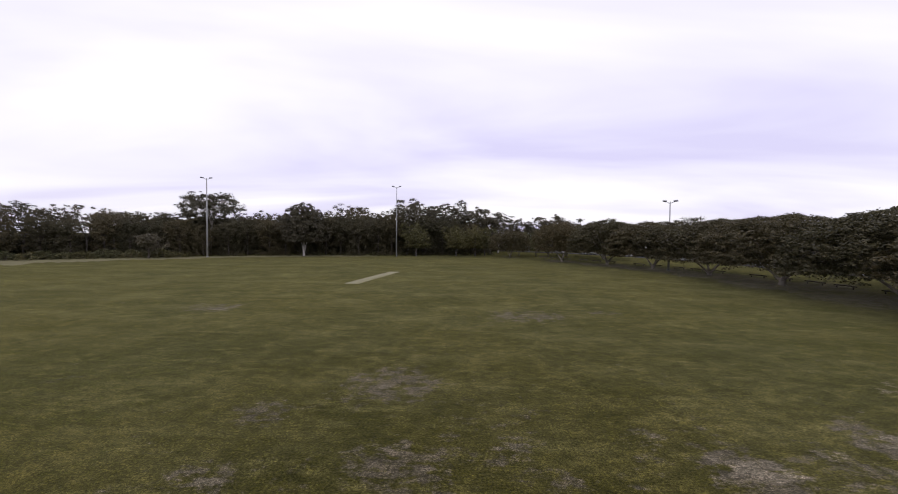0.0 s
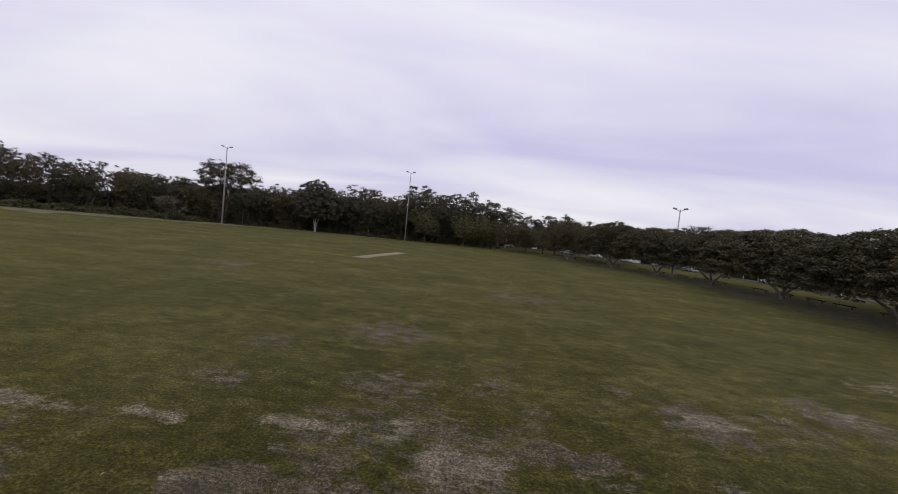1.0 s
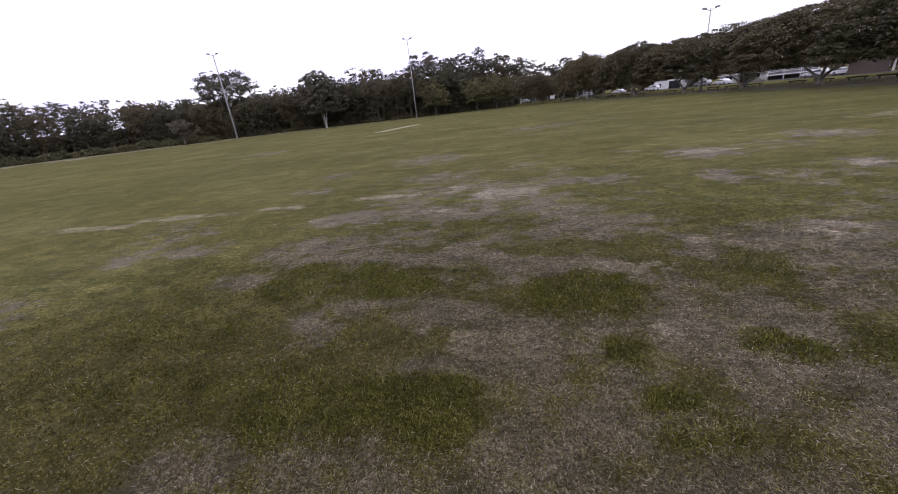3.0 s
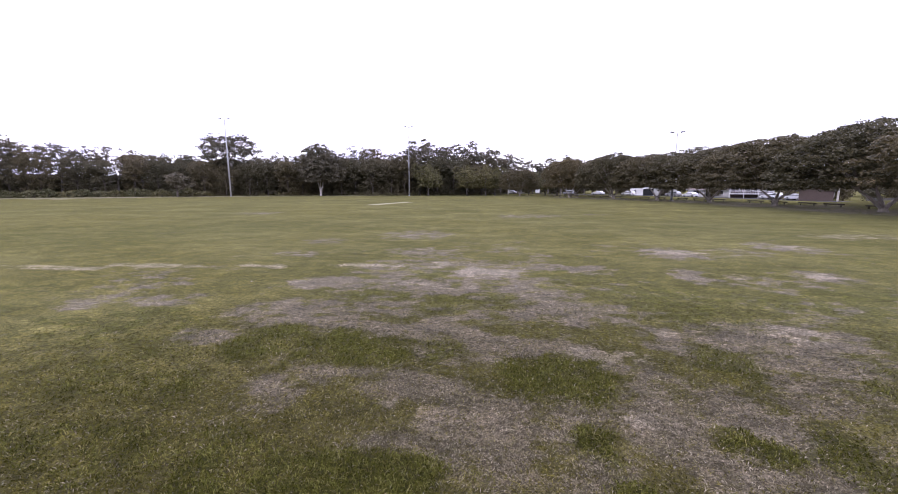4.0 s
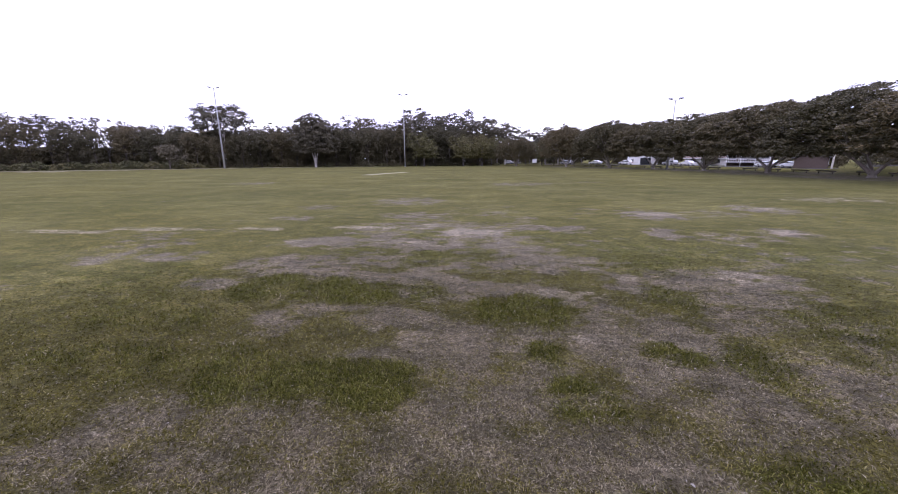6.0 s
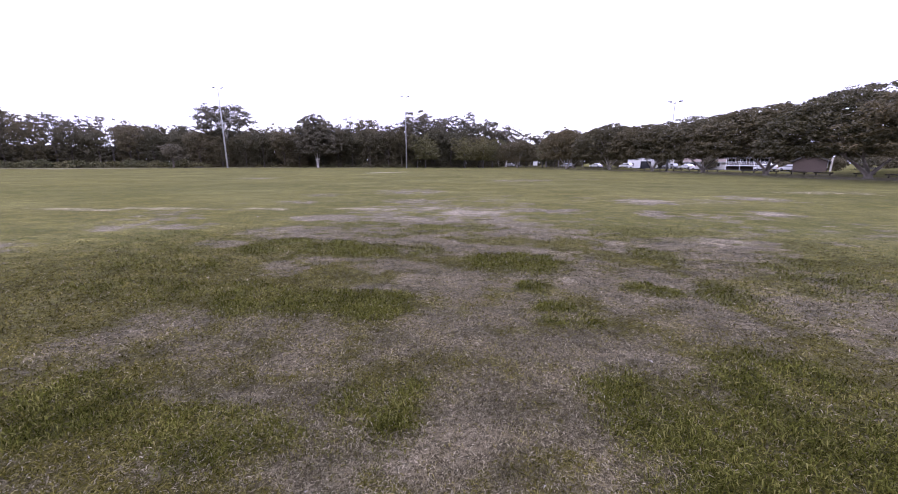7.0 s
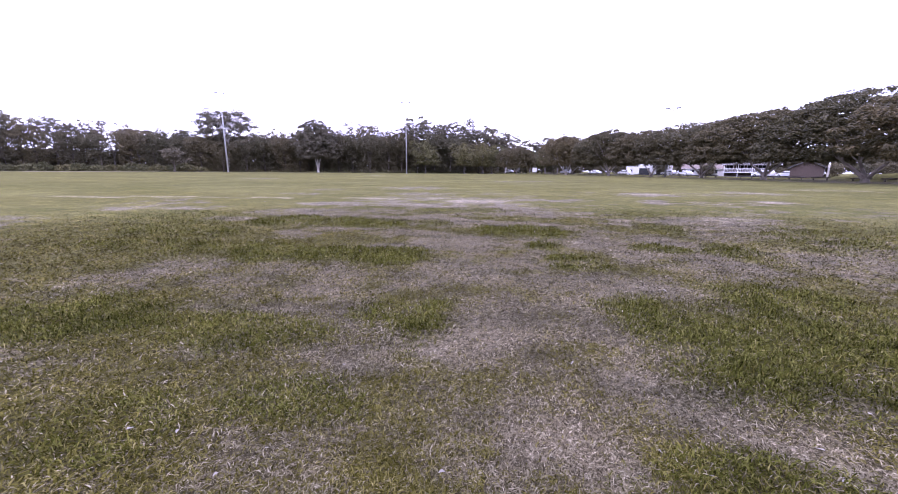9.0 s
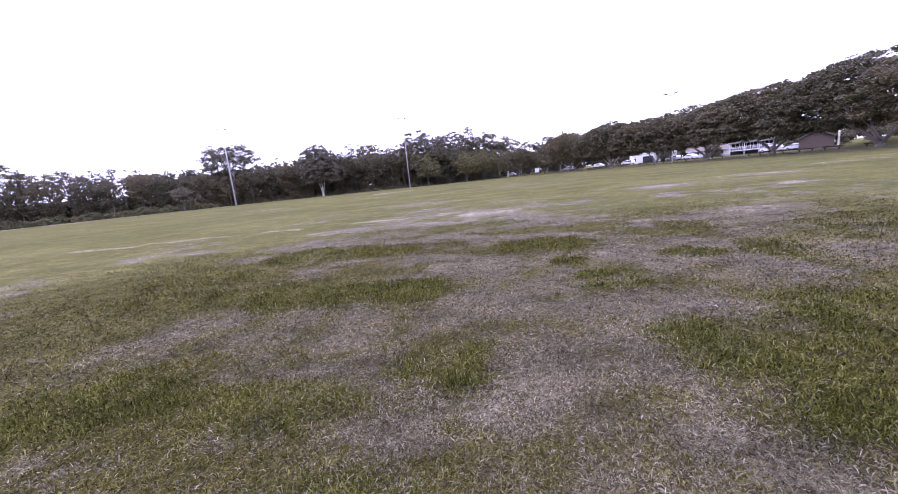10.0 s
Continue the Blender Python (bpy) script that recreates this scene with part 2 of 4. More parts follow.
TURF = turf()
FIG_LEAF = foliage("fig_leaf", [(0.0, (0.0583, 0.0511, 0.0248)), (0.45, (0.0816, 0.0704, 0.0338)), (0.85, (0.111, 0.0927, 0.0448)), (1.0, (0.139, 0.11, 0.0552))])
ROUND_LEAF = foliage("round_leaf", [(0.0, (0.0711, 0.0681, 0.0275)), (0.6, (0.108, 0.103, 0.0405)), (1.0, (0.15, 0.138, 0.0567))])
GUM_LEAF = foliage("gum_leaf", [(0.0, (0.0705, 0.0637, 0.041)), (0.6, (0.115, 0.103, 0.0679)), (1.0, (0.167, 0.144, 0.095))])
WOOD_LEAF = foliage("woodland_leaf", [(0.0, (0.0686, 0.0607, 0.0343)), (0.6, (0.0986, 0.0871, 0.0493)), (1.0, (0.139, 0.121, 0.0686))])
SHRUB_LEAF = foliage("shrub_leaf", [(0.0, (0.0607, 0.0607, 0.0282)), (0.6, (0.108, 0.104, 0.0469)), (1.0, (0.169, 0.155, 0.0703))])
FIG_BARK = worn("fig_bark", (0.229, 0.195, 0.166), (0.412, 0.367, 0.32), 1.2, 0.9, bump=0.5, stretch=(1, 1, 0.3))
GUM_BARK = worn("gum_bark", (0.352, 0.317, 0.29), (0.581, 0.546, 0.51), 0.8, 0.75, bump=0.3, stretch=(1, 1, 0.25))
DARK_BARK = worn("dark_bark", (0.0528, 0.044, 0.0352), (0.123, 0.106, 0.088), 1.5, 0.95, bump=0.6, stretch=(1, 1, 0.2))
GREY_BARK = worn("grey_bark", (0.088, 0.0774, 0.0686), (0.176, 0.158, 0.141), 1.2, 0.9, bump=0.5, stretch=(1, 1, 0.2))
GALVANISED = worn("galvanised_steel", (0.322, 0.322, 0.322), (0.407, 0.407, 0.407), 1.5, 0.6, 0.1, bump=0.05, stretch=(1, 1, 0.1))
LAMP_GLASS = worn("lamp_glass", (0.264, 0.264, 0.282), (0.37, 0.37, 0.387), 3, 0.2, 0.0, bump=0)
LOG_WOOD = worn("weathered_log", (0.0704, 0.0598, 0.0493), (0.176, 0.154, 0.132), 2.5, 0.9, bump=0.5, stretch=(0.2, 1, 1))
BLEACHED_TURF = worn("bleached_turf", (0.075, 0.07, 0.03), (0.22, 0.2, 0.1), 0.5, 0.95, bump=0.2, stretch=(0.25, 1, 1))
MATTING = worn("pitch_matting", (0.203, 0.188, 0.102), (0.29, 0.269, 0.158), 1.2, 0.95, bump=0.2, stretch=(0.66, 0.198, 0.66))
WHITE_WALL = worn("white_weatherboard", (0.581, 0.572, 0.563), (0.704, 0.695, 0.686), 0.8, 0.7, bump=0.1)
CREAM_WALL = worn("cream_plaster", (0.44, 0.405, 0.352), (0.546, 0.51, 0.44), 0.8, 0.8, bump=0.1)
BRICK_WALL = worn("brown_brickwork", (0.0636, 0.0477, 0.0387), (0.1, 0.0752, 0.0627), 4, 0.85, bump=0.3)
DARK_ROOF = worn("dark_tile_roof", (0.075, 0.07, 0.068), (0.13, 0.122, 0.118), 2.0, 0.85, 0.0, bump=0.2)
TAN_ROOF = worn("tan_tile_roof", (0.122, 0.0972, 0.0816), (0.187, 0.151, 0.129), 2.0, 0.85, 0.0, bump=0.2)
PALE_ROOF = worn("pale_sheet_roof", (0.484, 0.493, 0.51), (0.616, 0.616, 0.634), 1.0, 0.5, 0.2, bump=0.1, stretch=(6, 0.3, 1))
TRIM_WHITE = worn("white_trim", (0.634, 0.634, 0.634), (0.722, 0.722, 0.722), 2, 0.6, bump=0.05)
DARK_GLASS = worn("dark_window_glass", (0.0132, 0.015, 0.0176), (0.0264, 0.0282, 0.0317), 1, 0.08, bump=0)
FENCE_GREY = worn("grey_paling", (0.0616, 0.0581, 0.0528), (0.106, 0.0994, 0.0915), 2, 0.85, bump=0.3, stretch=(4, 1, 0.2))
ASPHALT = worn("asphalt", (0.0352, 0.0352, 0.037), (0.066, 0.0651, 0.0651), 0.6, 0.9, bump=0.3)
PAINT_WHITE = worn("white_car_paint", (0.634, 0.642, 0.651), (0.704, 0.704, 0.713), 0.5, 0.25, bump=0)
PAINT_SILVER = worn("silver_car_paint", (0.352, 0.361, 0.37), (0.44, 0.44, 0.458), 0.5, 0.3, 0.5, bump=0)
RUBBER = worn("tyre_rubber", (0.0106, 0.0106, 0.0106), (0.022, 0.022, 0.022), 4, 0.9, bump=0.1)
ALLOY = worn("alloy_rim", (0.352, 0.352, 0.361), (0.484, 0.484, 0.493), 4, 0.35, 0.8, bump=0)
BLADE_GREEN = blades("grass_blade", [(0.0, (0.0161, 0.0147, 0.00277)), (0.45, (0.0599, 0.0545, 0.0119)), (0.88, (0.119, 0.105, 0.0287)), (0.96, (0.162, 0.144, 0.0549)), (1.0, (0.196, 0.175, 0.0813))])
BLADE_LUSH = blades("lush_blade", [(0.0, (0.015, 0.0164, 0.00304)), (0.5, (0.057, 0.0588, 0.0115)), (0.9, (0.102, 0.101, 0.0237)), (1.0, (0.16, 0.15, 0.0524))])
BLADE_DRY = blades("straw_blade", [(0.0, (0.0227, 0.0183, 0.0102)), (0.4, (0.0907, 0.0768, 0.0464)), (0.88, (0.174, 0.153, 0.101)), (1.0, (0.296, 0.264, 0.191))])
LITTER = worn("bleached_leaf", (0.176, 0.158, 0.132), (0.299, 0.277, 0.246), 30, 0.8, bump=0)


# ---- mesh helpers ----
def fast_mesh(name, verts, faces, mat=None, smooth=False):
    """A mesh from arrays: verts n x 3, faces m x k (k alike for all), or several such arrays of faces."""
    if not isinstance(faces, list):
        faces = [faces]
    me = bpy.data.meshes.new(name)
    verts = np.asarray(verts, dtype=np.float32)
    faces = [np.asarray(f, dtype=np.int32) for f in faces if len(f)]
    loops = np.concatenate([f.ravel() for f in faces])
    sizes = np.concatenate([np.full(len(f), f.shape[1], dtype=np.int32) for f in faces])
    starts = np.concatenate(([0], np.cumsum(sizes)[:-1])).astype(np.int32)
    me.vertices.add(len(verts))
    me.vertices.foreach_set("co", verts.ravel())
    me.loops.add(len(loops))
    me.loops.foreach_set("vertex_index", loops)
    me.polygons.add(len(sizes))
    me.polygons.foreach_set("loop_start", starts)
    me.polygons.foreach_set("loop_total", sizes)
    if smooth:
        me.polygons.foreach_set("use_smooth", np.ones(len(sizes), dtype=bool))
    me.update(calc_edges=True)
    if mat:
        me.materials.append(mat)
    return me


def part(name, data, mat, parent, label=""):
    """Links a bmesh or mesh as one object under a thing or a part."""
    if isinstance(data, bmesh.types.BMesh):
        me = bpy.data.meshes.new(name)
        data.to_mesh(me)
        data.free()
    else:
        me = data
    if mat and not me.materials:
        me.materials.append(mat)
    ob = new(name, me)
    ob.parent = parent
    if label:
        tagged(ob, label)
    return ob


def thing(name, label, category, group="", kind=""):
    ob = new(name)
    ob.empty_display_size = 0.3
    return tagged(ob, label, category, group, kind)


def add_box(bm, size, m, bevel=0.0):
    """A box of that size at the pose m, bevelled."""
    made = bmesh.ops.create_cube(bm, size=1.0, matrix=m @ Matrix.Diagonal((*size, 1)))
    if bevel:
        edges = {e for v in made["verts"] for e in v.link_edges}
        bmesh.ops.bevel(bm, geom=list(edges), offset=bevel, segments=2, affect="EDGES", profile=0.6)
    return bm


def box(size, m, bevel=0.0):
    return add_box(bmesh.new(), size, m, bevel)


def rod(radius_low, radius_high, length, m=Matrix(), sides=12):
    bm = bmesh.new()
    bmesh.ops.create_cone(bm, cap_ends=True, segments=sides, radius1=radius_low, radius2=radius_high, depth=length, matrix=m @ pose(0, 0, length / 2))
    for f in bm.faces:
        f.smooth = len(f.verts) == 4
    return bm


def tubes(name, lines, mat, sides=8):
    """Tapered tubes along lines of (x, y, z, radius), joined into one mesh."""
    verts, faces, base = [], [], 0
    turn = np.linspace(0, 2 * np.pi, sides, endpoint=False)
    for line in lines:
        p = np.array(line, dtype=float)
        way = np.gradient(p[:, :3], axis=0)
        way /= np.linalg.norm(way, axis=1)[:, None] + 1e-9
        side = np.cross(way, (0.31, 0.95, 0.05))
        side /= np.linalg.norm(side, axis=1)[:, None] + 1e-9
        other = np.cross(way, side)
        ring = p[:, None, :3] + p[:, None, 3:4] * (np.cos(turn)[None, :, None] * side[:, None] + np.sin(turn)[None, :, None] * other[:, None])
        verts.append(ring.reshape(-1, 3))
        n = len(p)
        i, j = np.meshgrid(np.arange(n - 1), np.arange(sides), indexing="ij")
        a, b = base + i * sides + j, base + i * sides + (j + 1) % sides
        faces.append(np.stack([a, b, b + sides, a + sides], -1).reshape(-1, 4))
        base += n * sides
    return fast_mesh(name, np.concatenate(verts), np.concatenate(faces), mat, True)


def value_noise(x, y, seed=0):
    """Smooth noise from 0 to 1 on the plane, for arrays."""
    xi, yi = np.floor(x).astype(np.int64), np.floor(y).astype(np.int64)
    fx, fy = x - xi, y - yi
    fx, fy = fx * fx * (3 - 2 * fx), fy * fy * (3 - 2 * fy)

    def grain(a, b):
        h = (a * 374761393 + b * 668265263 + seed * 974634777) & 0xFFFFFFFF
        h = ((h ^ (h >> 13)) * 1274126177) & 0xFFFFFFFF
        return ((h ^ (h >> 16)) & 0xFFFF) / 65535.0

    top = grain(xi, yi) * (1 - fx) + grain(xi + 1, yi) * fx
    low = grain(xi, yi + 1) * (1 - fx) + grain(xi + 1, yi + 1) * fx
    return top * (1 - fy) + low * fy


def fractal(x, y, seed=0, octaves=4):
    total, weight, size = 0.0, 0.0, 1.0
    for o in range(octaves):
        total = total + value_noise(x * size, y * size, seed + o * 17) / size
        weight += 1 / size
        size *= 2.03
    return total / weight


def smooth(a, b, v):
    v = np.clip((v - a) / (b - a), 0, 1)
    return v * v * (3 - 2 * v)


# ---- the ground ----
def ground_height(x, y):
    """The field is all but flat; it rises faintly beside the fig trees and to a low bank behind them."""
    x, y = np.asarray(x, dtype=float), np.asarray(y, dtype=float)
    dip = 0.17 * np.exp(-(((x + 15) / 25.0) ** 2) - ((y - 47) / 13.0) ** 2) - 0.12 * np.exp(-(((x + 14) / 25.0) ** 2) - ((y - 72) / 9.0) ** 2)
    bank = 1.5 * (smooth(51, 59, x) - 0.6 * smooth(60, 68, x)) * (1 - smooth(42, 74, y)) * smooth(-80, -20, y)
    return dip + 0.12 * smooth(3, 10, x) + bank


# the fig trees beside the field: x, y, height, radius
# the last stands out of view and is added for its shade
FIGS = [(46.5, 28.0, 9.3, 11.0), (45.6, 42.2, 9.8, 11.2), (44.6, 56.8, 10.0, 11.0), (42.5, 69.8, 10.0, 10.2), (38.5, 82.0, 9.9, 9.4),
        (32.3, 91.4, 10.6, 9.2), (24.4, 103.2, 10.3, 7.6), (12.1, 119.0, 8.2, 6.2), (47.5, 14.0, 10.0, 10.5)]
# centre x, centre y, half width, half depth of the patches in the turf
LUSH = [(-3.02, 1.72, 0.67, 0.76), (-1.6, 1.63, 1.15, 0.73), (2.03, 0.84, 0.95, 0.74), (-1.62, -1.28, 0.89, 0.51), (-0.06, -1.32, 0.81, 0.47), (-0.85, -1.28, 0.9, 0.45), (2.34,
        -1.49, 0.47, 0.34), (2.03, -0.54, 0.28, 0.35), (3.77, -0.47, 0.36, 0.31), (2.74, -3.33, 0.62, 0.66), (3.7, -3.41, 0.81, 0.96), (-2.01, -3.74,
        0.62, 0.45), (0.59, -3.37, 0.44, 0.42)]
LUSH_FAR = [(-7.0, 2.2, 2.4, 1.1), (-5.0, 0.5, 1.4, 0.7), (2.17, -4.87, 0.42, 0.21), (-2.7, -1.25, 0.75, 0.5), (-1.92, 4.86, 0.7, 0.53), (-0.24, 4.19, 0.79, 0.72), (0.98, 4.61, 0.89, 0.66), (0.08, 1.59, 0.41, 0.5), (3.28, 7.48, 1.04, 0.9), (-0.97, 7.44, 0.63, 0.73),
            (5.38, 5.01, 1.56, 1.68), (9.22, 4.87, 2.98, 1.23), (-2.08, -0.9, 0.32, 0.38), (-3.88, -1.07, 0.92, 0.45), (-3.94, 0.16, 0.8, 0.68), (-6.12, 2.91,
            0.73, 0.37), (4.71, 1.68, 0.45, 0.72), (6.61, 0.33, 0.78, 1.26), (4.67, -0.72, 0.39, 0.66), (-0.49, -3.74, 0.73, 0.29), (0.22, -4.5, 0.44,
            0.19), (-0.41, -4.73, 0.31, 0.23)]
DRY_MID = [(-3.43, 3.44, 1.54, 1.09), (-1.16, 2.32, 1, 0.62), (-4.41, 1.91, 0.71, 0.45), (-7.45, 3.87, 0.97, 0.54), (-3.64, 6.05, 1.23, 0.89), (-1.4, 6.07, 1.3,
           0.74), (0.87, 7.55, 1.3, 1.01), (1.59, 6, 0.55, 0.92), (3.82, 8.61, 1.38, 0.79), (8.5, 11.61, 1.21, 1.37), (14.28, 13.2, 1.55, 1.86),
           (10.97, 7.65, 0.99, 0.87), (7.15, 7.65, 0.65, 0.9), (-2.16, 0.25, 0.4, 0.32), (-0.18, 0.45, 0.98, 0.53), (0.5, 1.79, 0.86, 0.85), (1.01,
           -0.48, 0.59, 0.84), (2.84, 0.02, 0.43, 0.43), (3.89, 0.03, 0.81, 0.72), (6.12, 2.49, 1.22, 1.11), (4.28, -1.2, 0.73, 0.49)]
DRY_NEAR = [(0.89, -2.31, 1.68, 0.58), (-2.31, -2.49, 0.71, 0.47), (-0.22, -3.18, 0.55, 0.26), (1.26, -3.28, 0.78, 0.49), (3.73, -0.95, 0.95, 1.21), (4.59,
            -1.56, 1.31, 0.39), (-2.34, -2.19, 0.68, 0.43), (0.39, -1.99, 1.09, 0.47), (-2.22, -2.19, 0.64, 0.67), (-0.73, -2.53, 0.76, 0.79), (0.94,
            -2.29, 1.03, 0.75), (1.36, -3.64, 0.68, 0.65), (1.3, -4.52, 0.6, 0.41), (2.32, -4.07, 0.43, 0.23), (2.73, -4.56, 0.5, 0.4)]
DRY_FAR = [(-3.19, 17.44, 2.22, 2.12), (-7.4, 14.24, 1.35, 1.2), (-7.09, 10.48, 1.27, 0.81), (-1.6, 11.39, 1.68, 1.32), (1.77, 12.5, 0.73, 0.34), (11.71, 12.12,
           1.69, 1.12), (-18.58, 16.47, 1.03, 0.52), (-23.09, 33.17, 2.28, 1.88), (5.05, 32.31, 3.88, 1.91), (11.71, 33.97, 1.52, 0.98)]
PALE = [(0.58, -4.02, 0.18, 0.18), (0.85, -3.8, 0.23, 0.18), (1.26, -3.47, 0.19, 0.25), (1.48, -4.66, 0.19, 0.13), (1.64, -4.76, 0.16, 0.13), (1.28, -4.85,
        0.1, 0.08), (-1.53, -4.21, 0.35, 0.13), (2, -4.16, 0.16, 0.12), (2.28, -4.3, 0.19, 0.15), (2.5, -4.59, 0.18, 0.14), (2.66, -4.8, 0.22, 0.13),
        (-0.53, -4.03, 0.22, 0.1), (-0.76, -3.33, 0.37, 0.12), (2.81, 1.75, 0.52, 0.3), (6.61, 2.84, 0.4, 0.39), (-0.42, -0.02, 0.14, 0.11), (2.82,
        -0.04, 0.27, 0.23), (-2.18, 0.28, 0.22, 0.15)]
# broad stretches of darker green turf on both flanks of the field
DARK_FLANKS = [(28, 25, 15, 17), (17, 9, 6, 6), (-21, 15, 12, 9), (-13, 2, 5, 4)]
STRIP = [(-10.85, 7.69, 1.7, 0.42), (-14.2, 6.97, 2.2, 0.36)]
PALE_FAR = [(21.28, 18.05, 3.18, 1.4), (14.75, 13.69, 1.19, 0.7), (-7.06, 7.97, 1.05, 0.31), (-3.36, 8.52, 1.49, 0.33), (-0.74, 9, 0.32, 0.58), (0.82, 7.77, 1.27, 0.57), (8.72, 11.84, 1.11, 0.63), (11,
            7.7, 0.82, 0.44), (11.72, 12.8, 0.64, 0.43)]


def patches(x, y, spots, warp, soft=0.45):
    """How far a place lies within any of the spots, 0 to 1, with ragged rims."""
    best = np.zeros_like(x)
    for cx, cy, rx, ry in spots:
        near = (np.abs(x - cx) < rx * 2.2) & (np.abs(y - cy) < ry * 2.2)
        if not near.any():
            continue
        d = np.hypot((x[near] - cx) / rx, (y[near] - cy) / ry) + warp[near]
        best[near] = np.maximum(best[near], 1 - smooth(1 - soft, 1 + soft, d))
    return best


def masks(x, y):
    """The state of the turf: dry, lush and pale, each from 0 to 1."""
    warp = (fractal(x * 1.7, y * 1.7, 3, 5) - 0.5) * 1.1
    lush = np.maximum(patches(x, y, LUSH, 1.25 * warp, 0.42), 0.58 * patches(x, y, LUSH_FAR, warp, 0.4))
    lush = np.maximum(lush, 0.5 * patches(x, y, DARK_FLANKS, warp, 0.6))
    dry = np.maximum(np.maximum(0.9 * patches(x, y, DRY_MID, 1.2 * warp, 0.55), 0.72 * patches(x, y, DRY_NEAR, warp)), 0.62 * patches(x, y, DRY_FAR, warp, 0.5))
    pale = np.maximum(patches(x, y, PALE, warp * 0.8 - 0.2, 0.55) * smooth(0.25, 0.5, fractal(x * 7, y * 7, 9, 3)), patches(x, y, STRIP, warp, 0.5))
    pale = np.maximum(pale, 0.9 * patches(x, y, PALE_FAR, warp, 0.6))
    # between the known patches the wear goes on by chance, less so farther out
    far = np.hypot(x - 1, y + 4)
    wear = smooth(0.5, 0.66, fractal(x * 0.45 + 4, y * 0.45, 21, 5)) * (1 - 0.85 * smooth(9, 24, far))
    greener = smooth(0.2, -1.1, x + 0.35 * y + 1.2) * (1 - smooth(-3.6, -2.6, y))
    near = (1 - smooth(4.0, 11, np.hypot(x - 1.8, (y + 1.8) * 0.8))) * (1 - 0.8 * np.maximum(greener, smooth(0.2, -2.0, x + 0.35 * y + 1.2)))
    wear = wear * (1 - 0.7 * greener)
    mixed = 0.1 + 0.75 * smooth(0.4, 0.6, fractal(x * 0.9, y * 1.1 + 3, 27, 5))
    dry = np.clip(np.maximum(dry, np.maximum(0.7 * wear, near * mixed)), 0, 1)
    tufts = smooth(0.5, 0.7, fractal(x * 2.6, y * 2.6, 33, 4))
    dry = dry * (1 - 0.4 * tufts)
    speck = smooth(0.56, 0.7, fractal(x * 5, y * 5, 51, 3))
    # bare soil under the fig crowns; stands in partly for their shade
    for fx, fy, _, wide in FIGS:
        dry = np.maximum(dry, 0.6 * (1 - smooth(0.55, 1.0, np.hypot(x - fx, y - fy) / wide + 0.4 * warp)))
    pale = np.maximum(pale, 0.45 * dry * speck)
    lush = lush * (0.42 + 0.58 * smooth(0.32, 0.6, fractal(x * 4, y * 4, 61, 4)))
    return dry * (1 - lush), lush, 0.8 * pale * (1 - lush)


def spread(low, high, step, reach, growth):
    """Grid lines: even from low to high, then ever wider out to reach on both sides."""
    line = list(np.arange(low, high + step / 2, step))
    for sign in (1, -1):
        at, gap = (line[-1] if sign > 0 else line[0]), step
        while abs(at) < reach:
            gap *= growth
            at += sign * gap
            line = line + [at] if sign > 0 else [at] + line
    return np.array(line)


def blade_gap_shade(x, y):
    """Painted shade between blades over dark thatch, strongest about the camera's low stand."""
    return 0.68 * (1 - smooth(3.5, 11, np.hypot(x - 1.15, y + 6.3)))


def build_ground():
    xs, ys = spread(-9, 12, 0.095, 4200, 1.08), spread(-5.8, 13, 0.095, 4200, 1.08)
    x, y = np.meshgrid(xs, ys)
    fx, fy = x.ravel(), y.ravel()
    dry, lush, pale = masks(fx, fy)
    bumps = (fractal(fx * 0.8, fy * 0.8, 5, 4) - 0.5) * 0.05 * smooth(60, 20, np.hypot(fx, fy)) + 0.012 * lush
    z = ground_height(fx, fy) + bumps
    n, w = len(ys), len(xs)
    i, j = np.meshgrid(np.arange(n - 1), np.arange(w - 1), indexing="ij")
    a = i * w + j
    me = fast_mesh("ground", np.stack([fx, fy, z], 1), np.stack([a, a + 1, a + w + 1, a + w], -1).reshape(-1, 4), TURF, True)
    for key, value in (("dry", dry), ("lush", lush), ("pale", pale), ("thatch_shade", blade_gap_shade(fx, fy) * (1 - 0.7 * pale) * (1 - 0.5 * lush) * (1 - 0.45 * dry))):
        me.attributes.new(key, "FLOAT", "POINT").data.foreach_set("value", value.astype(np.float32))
    return tagged(new("ground", me), "worn green sports field turf with straw-coloured bare patches", "ground", kind="structure")


build_ground()


def at(x, y, sink=0.0, turn=0.0, scale=1.0):
    return pose(x, y, float(ground_height(x, y)) - sink, 0, 0, turn) @ Matrix.Scale(scale, 4)


# ---- trees ----
def leaf_cards(name, places, outs, length, width, rng, mat, bigger=1.0):
    """Small four-cornered leaves, one at each place, facing roughly outs."""
    n = len(places)
    outs = outs + rng.normal(0, 0.45, (n, 3))
    outs /= np.linalg.norm(outs, axis=1)[:, None] + 1e-9
    u = np.cross(outs, rng.normal(0, 1, (n, 3)))
    u /= np.linalg.norm(u, axis=1)[:, None] + 1e-9
    v = np.cross(outs, u)
    size = rng.uniform(0.65, 1.35, (n, 1)) * np.broadcast_to(bigger, (n,))[:, None]
    u, v = u * size * length / 2, v * size * width / 2
    verts = np.stack([places - u, places + u * 0.5 + v, places + u * 0.7 - v * 0.9], 1).reshape(-1, 3)
    return fast_mesh(name, verts, np.arange(3 * n).reshape(n, 3), mat)


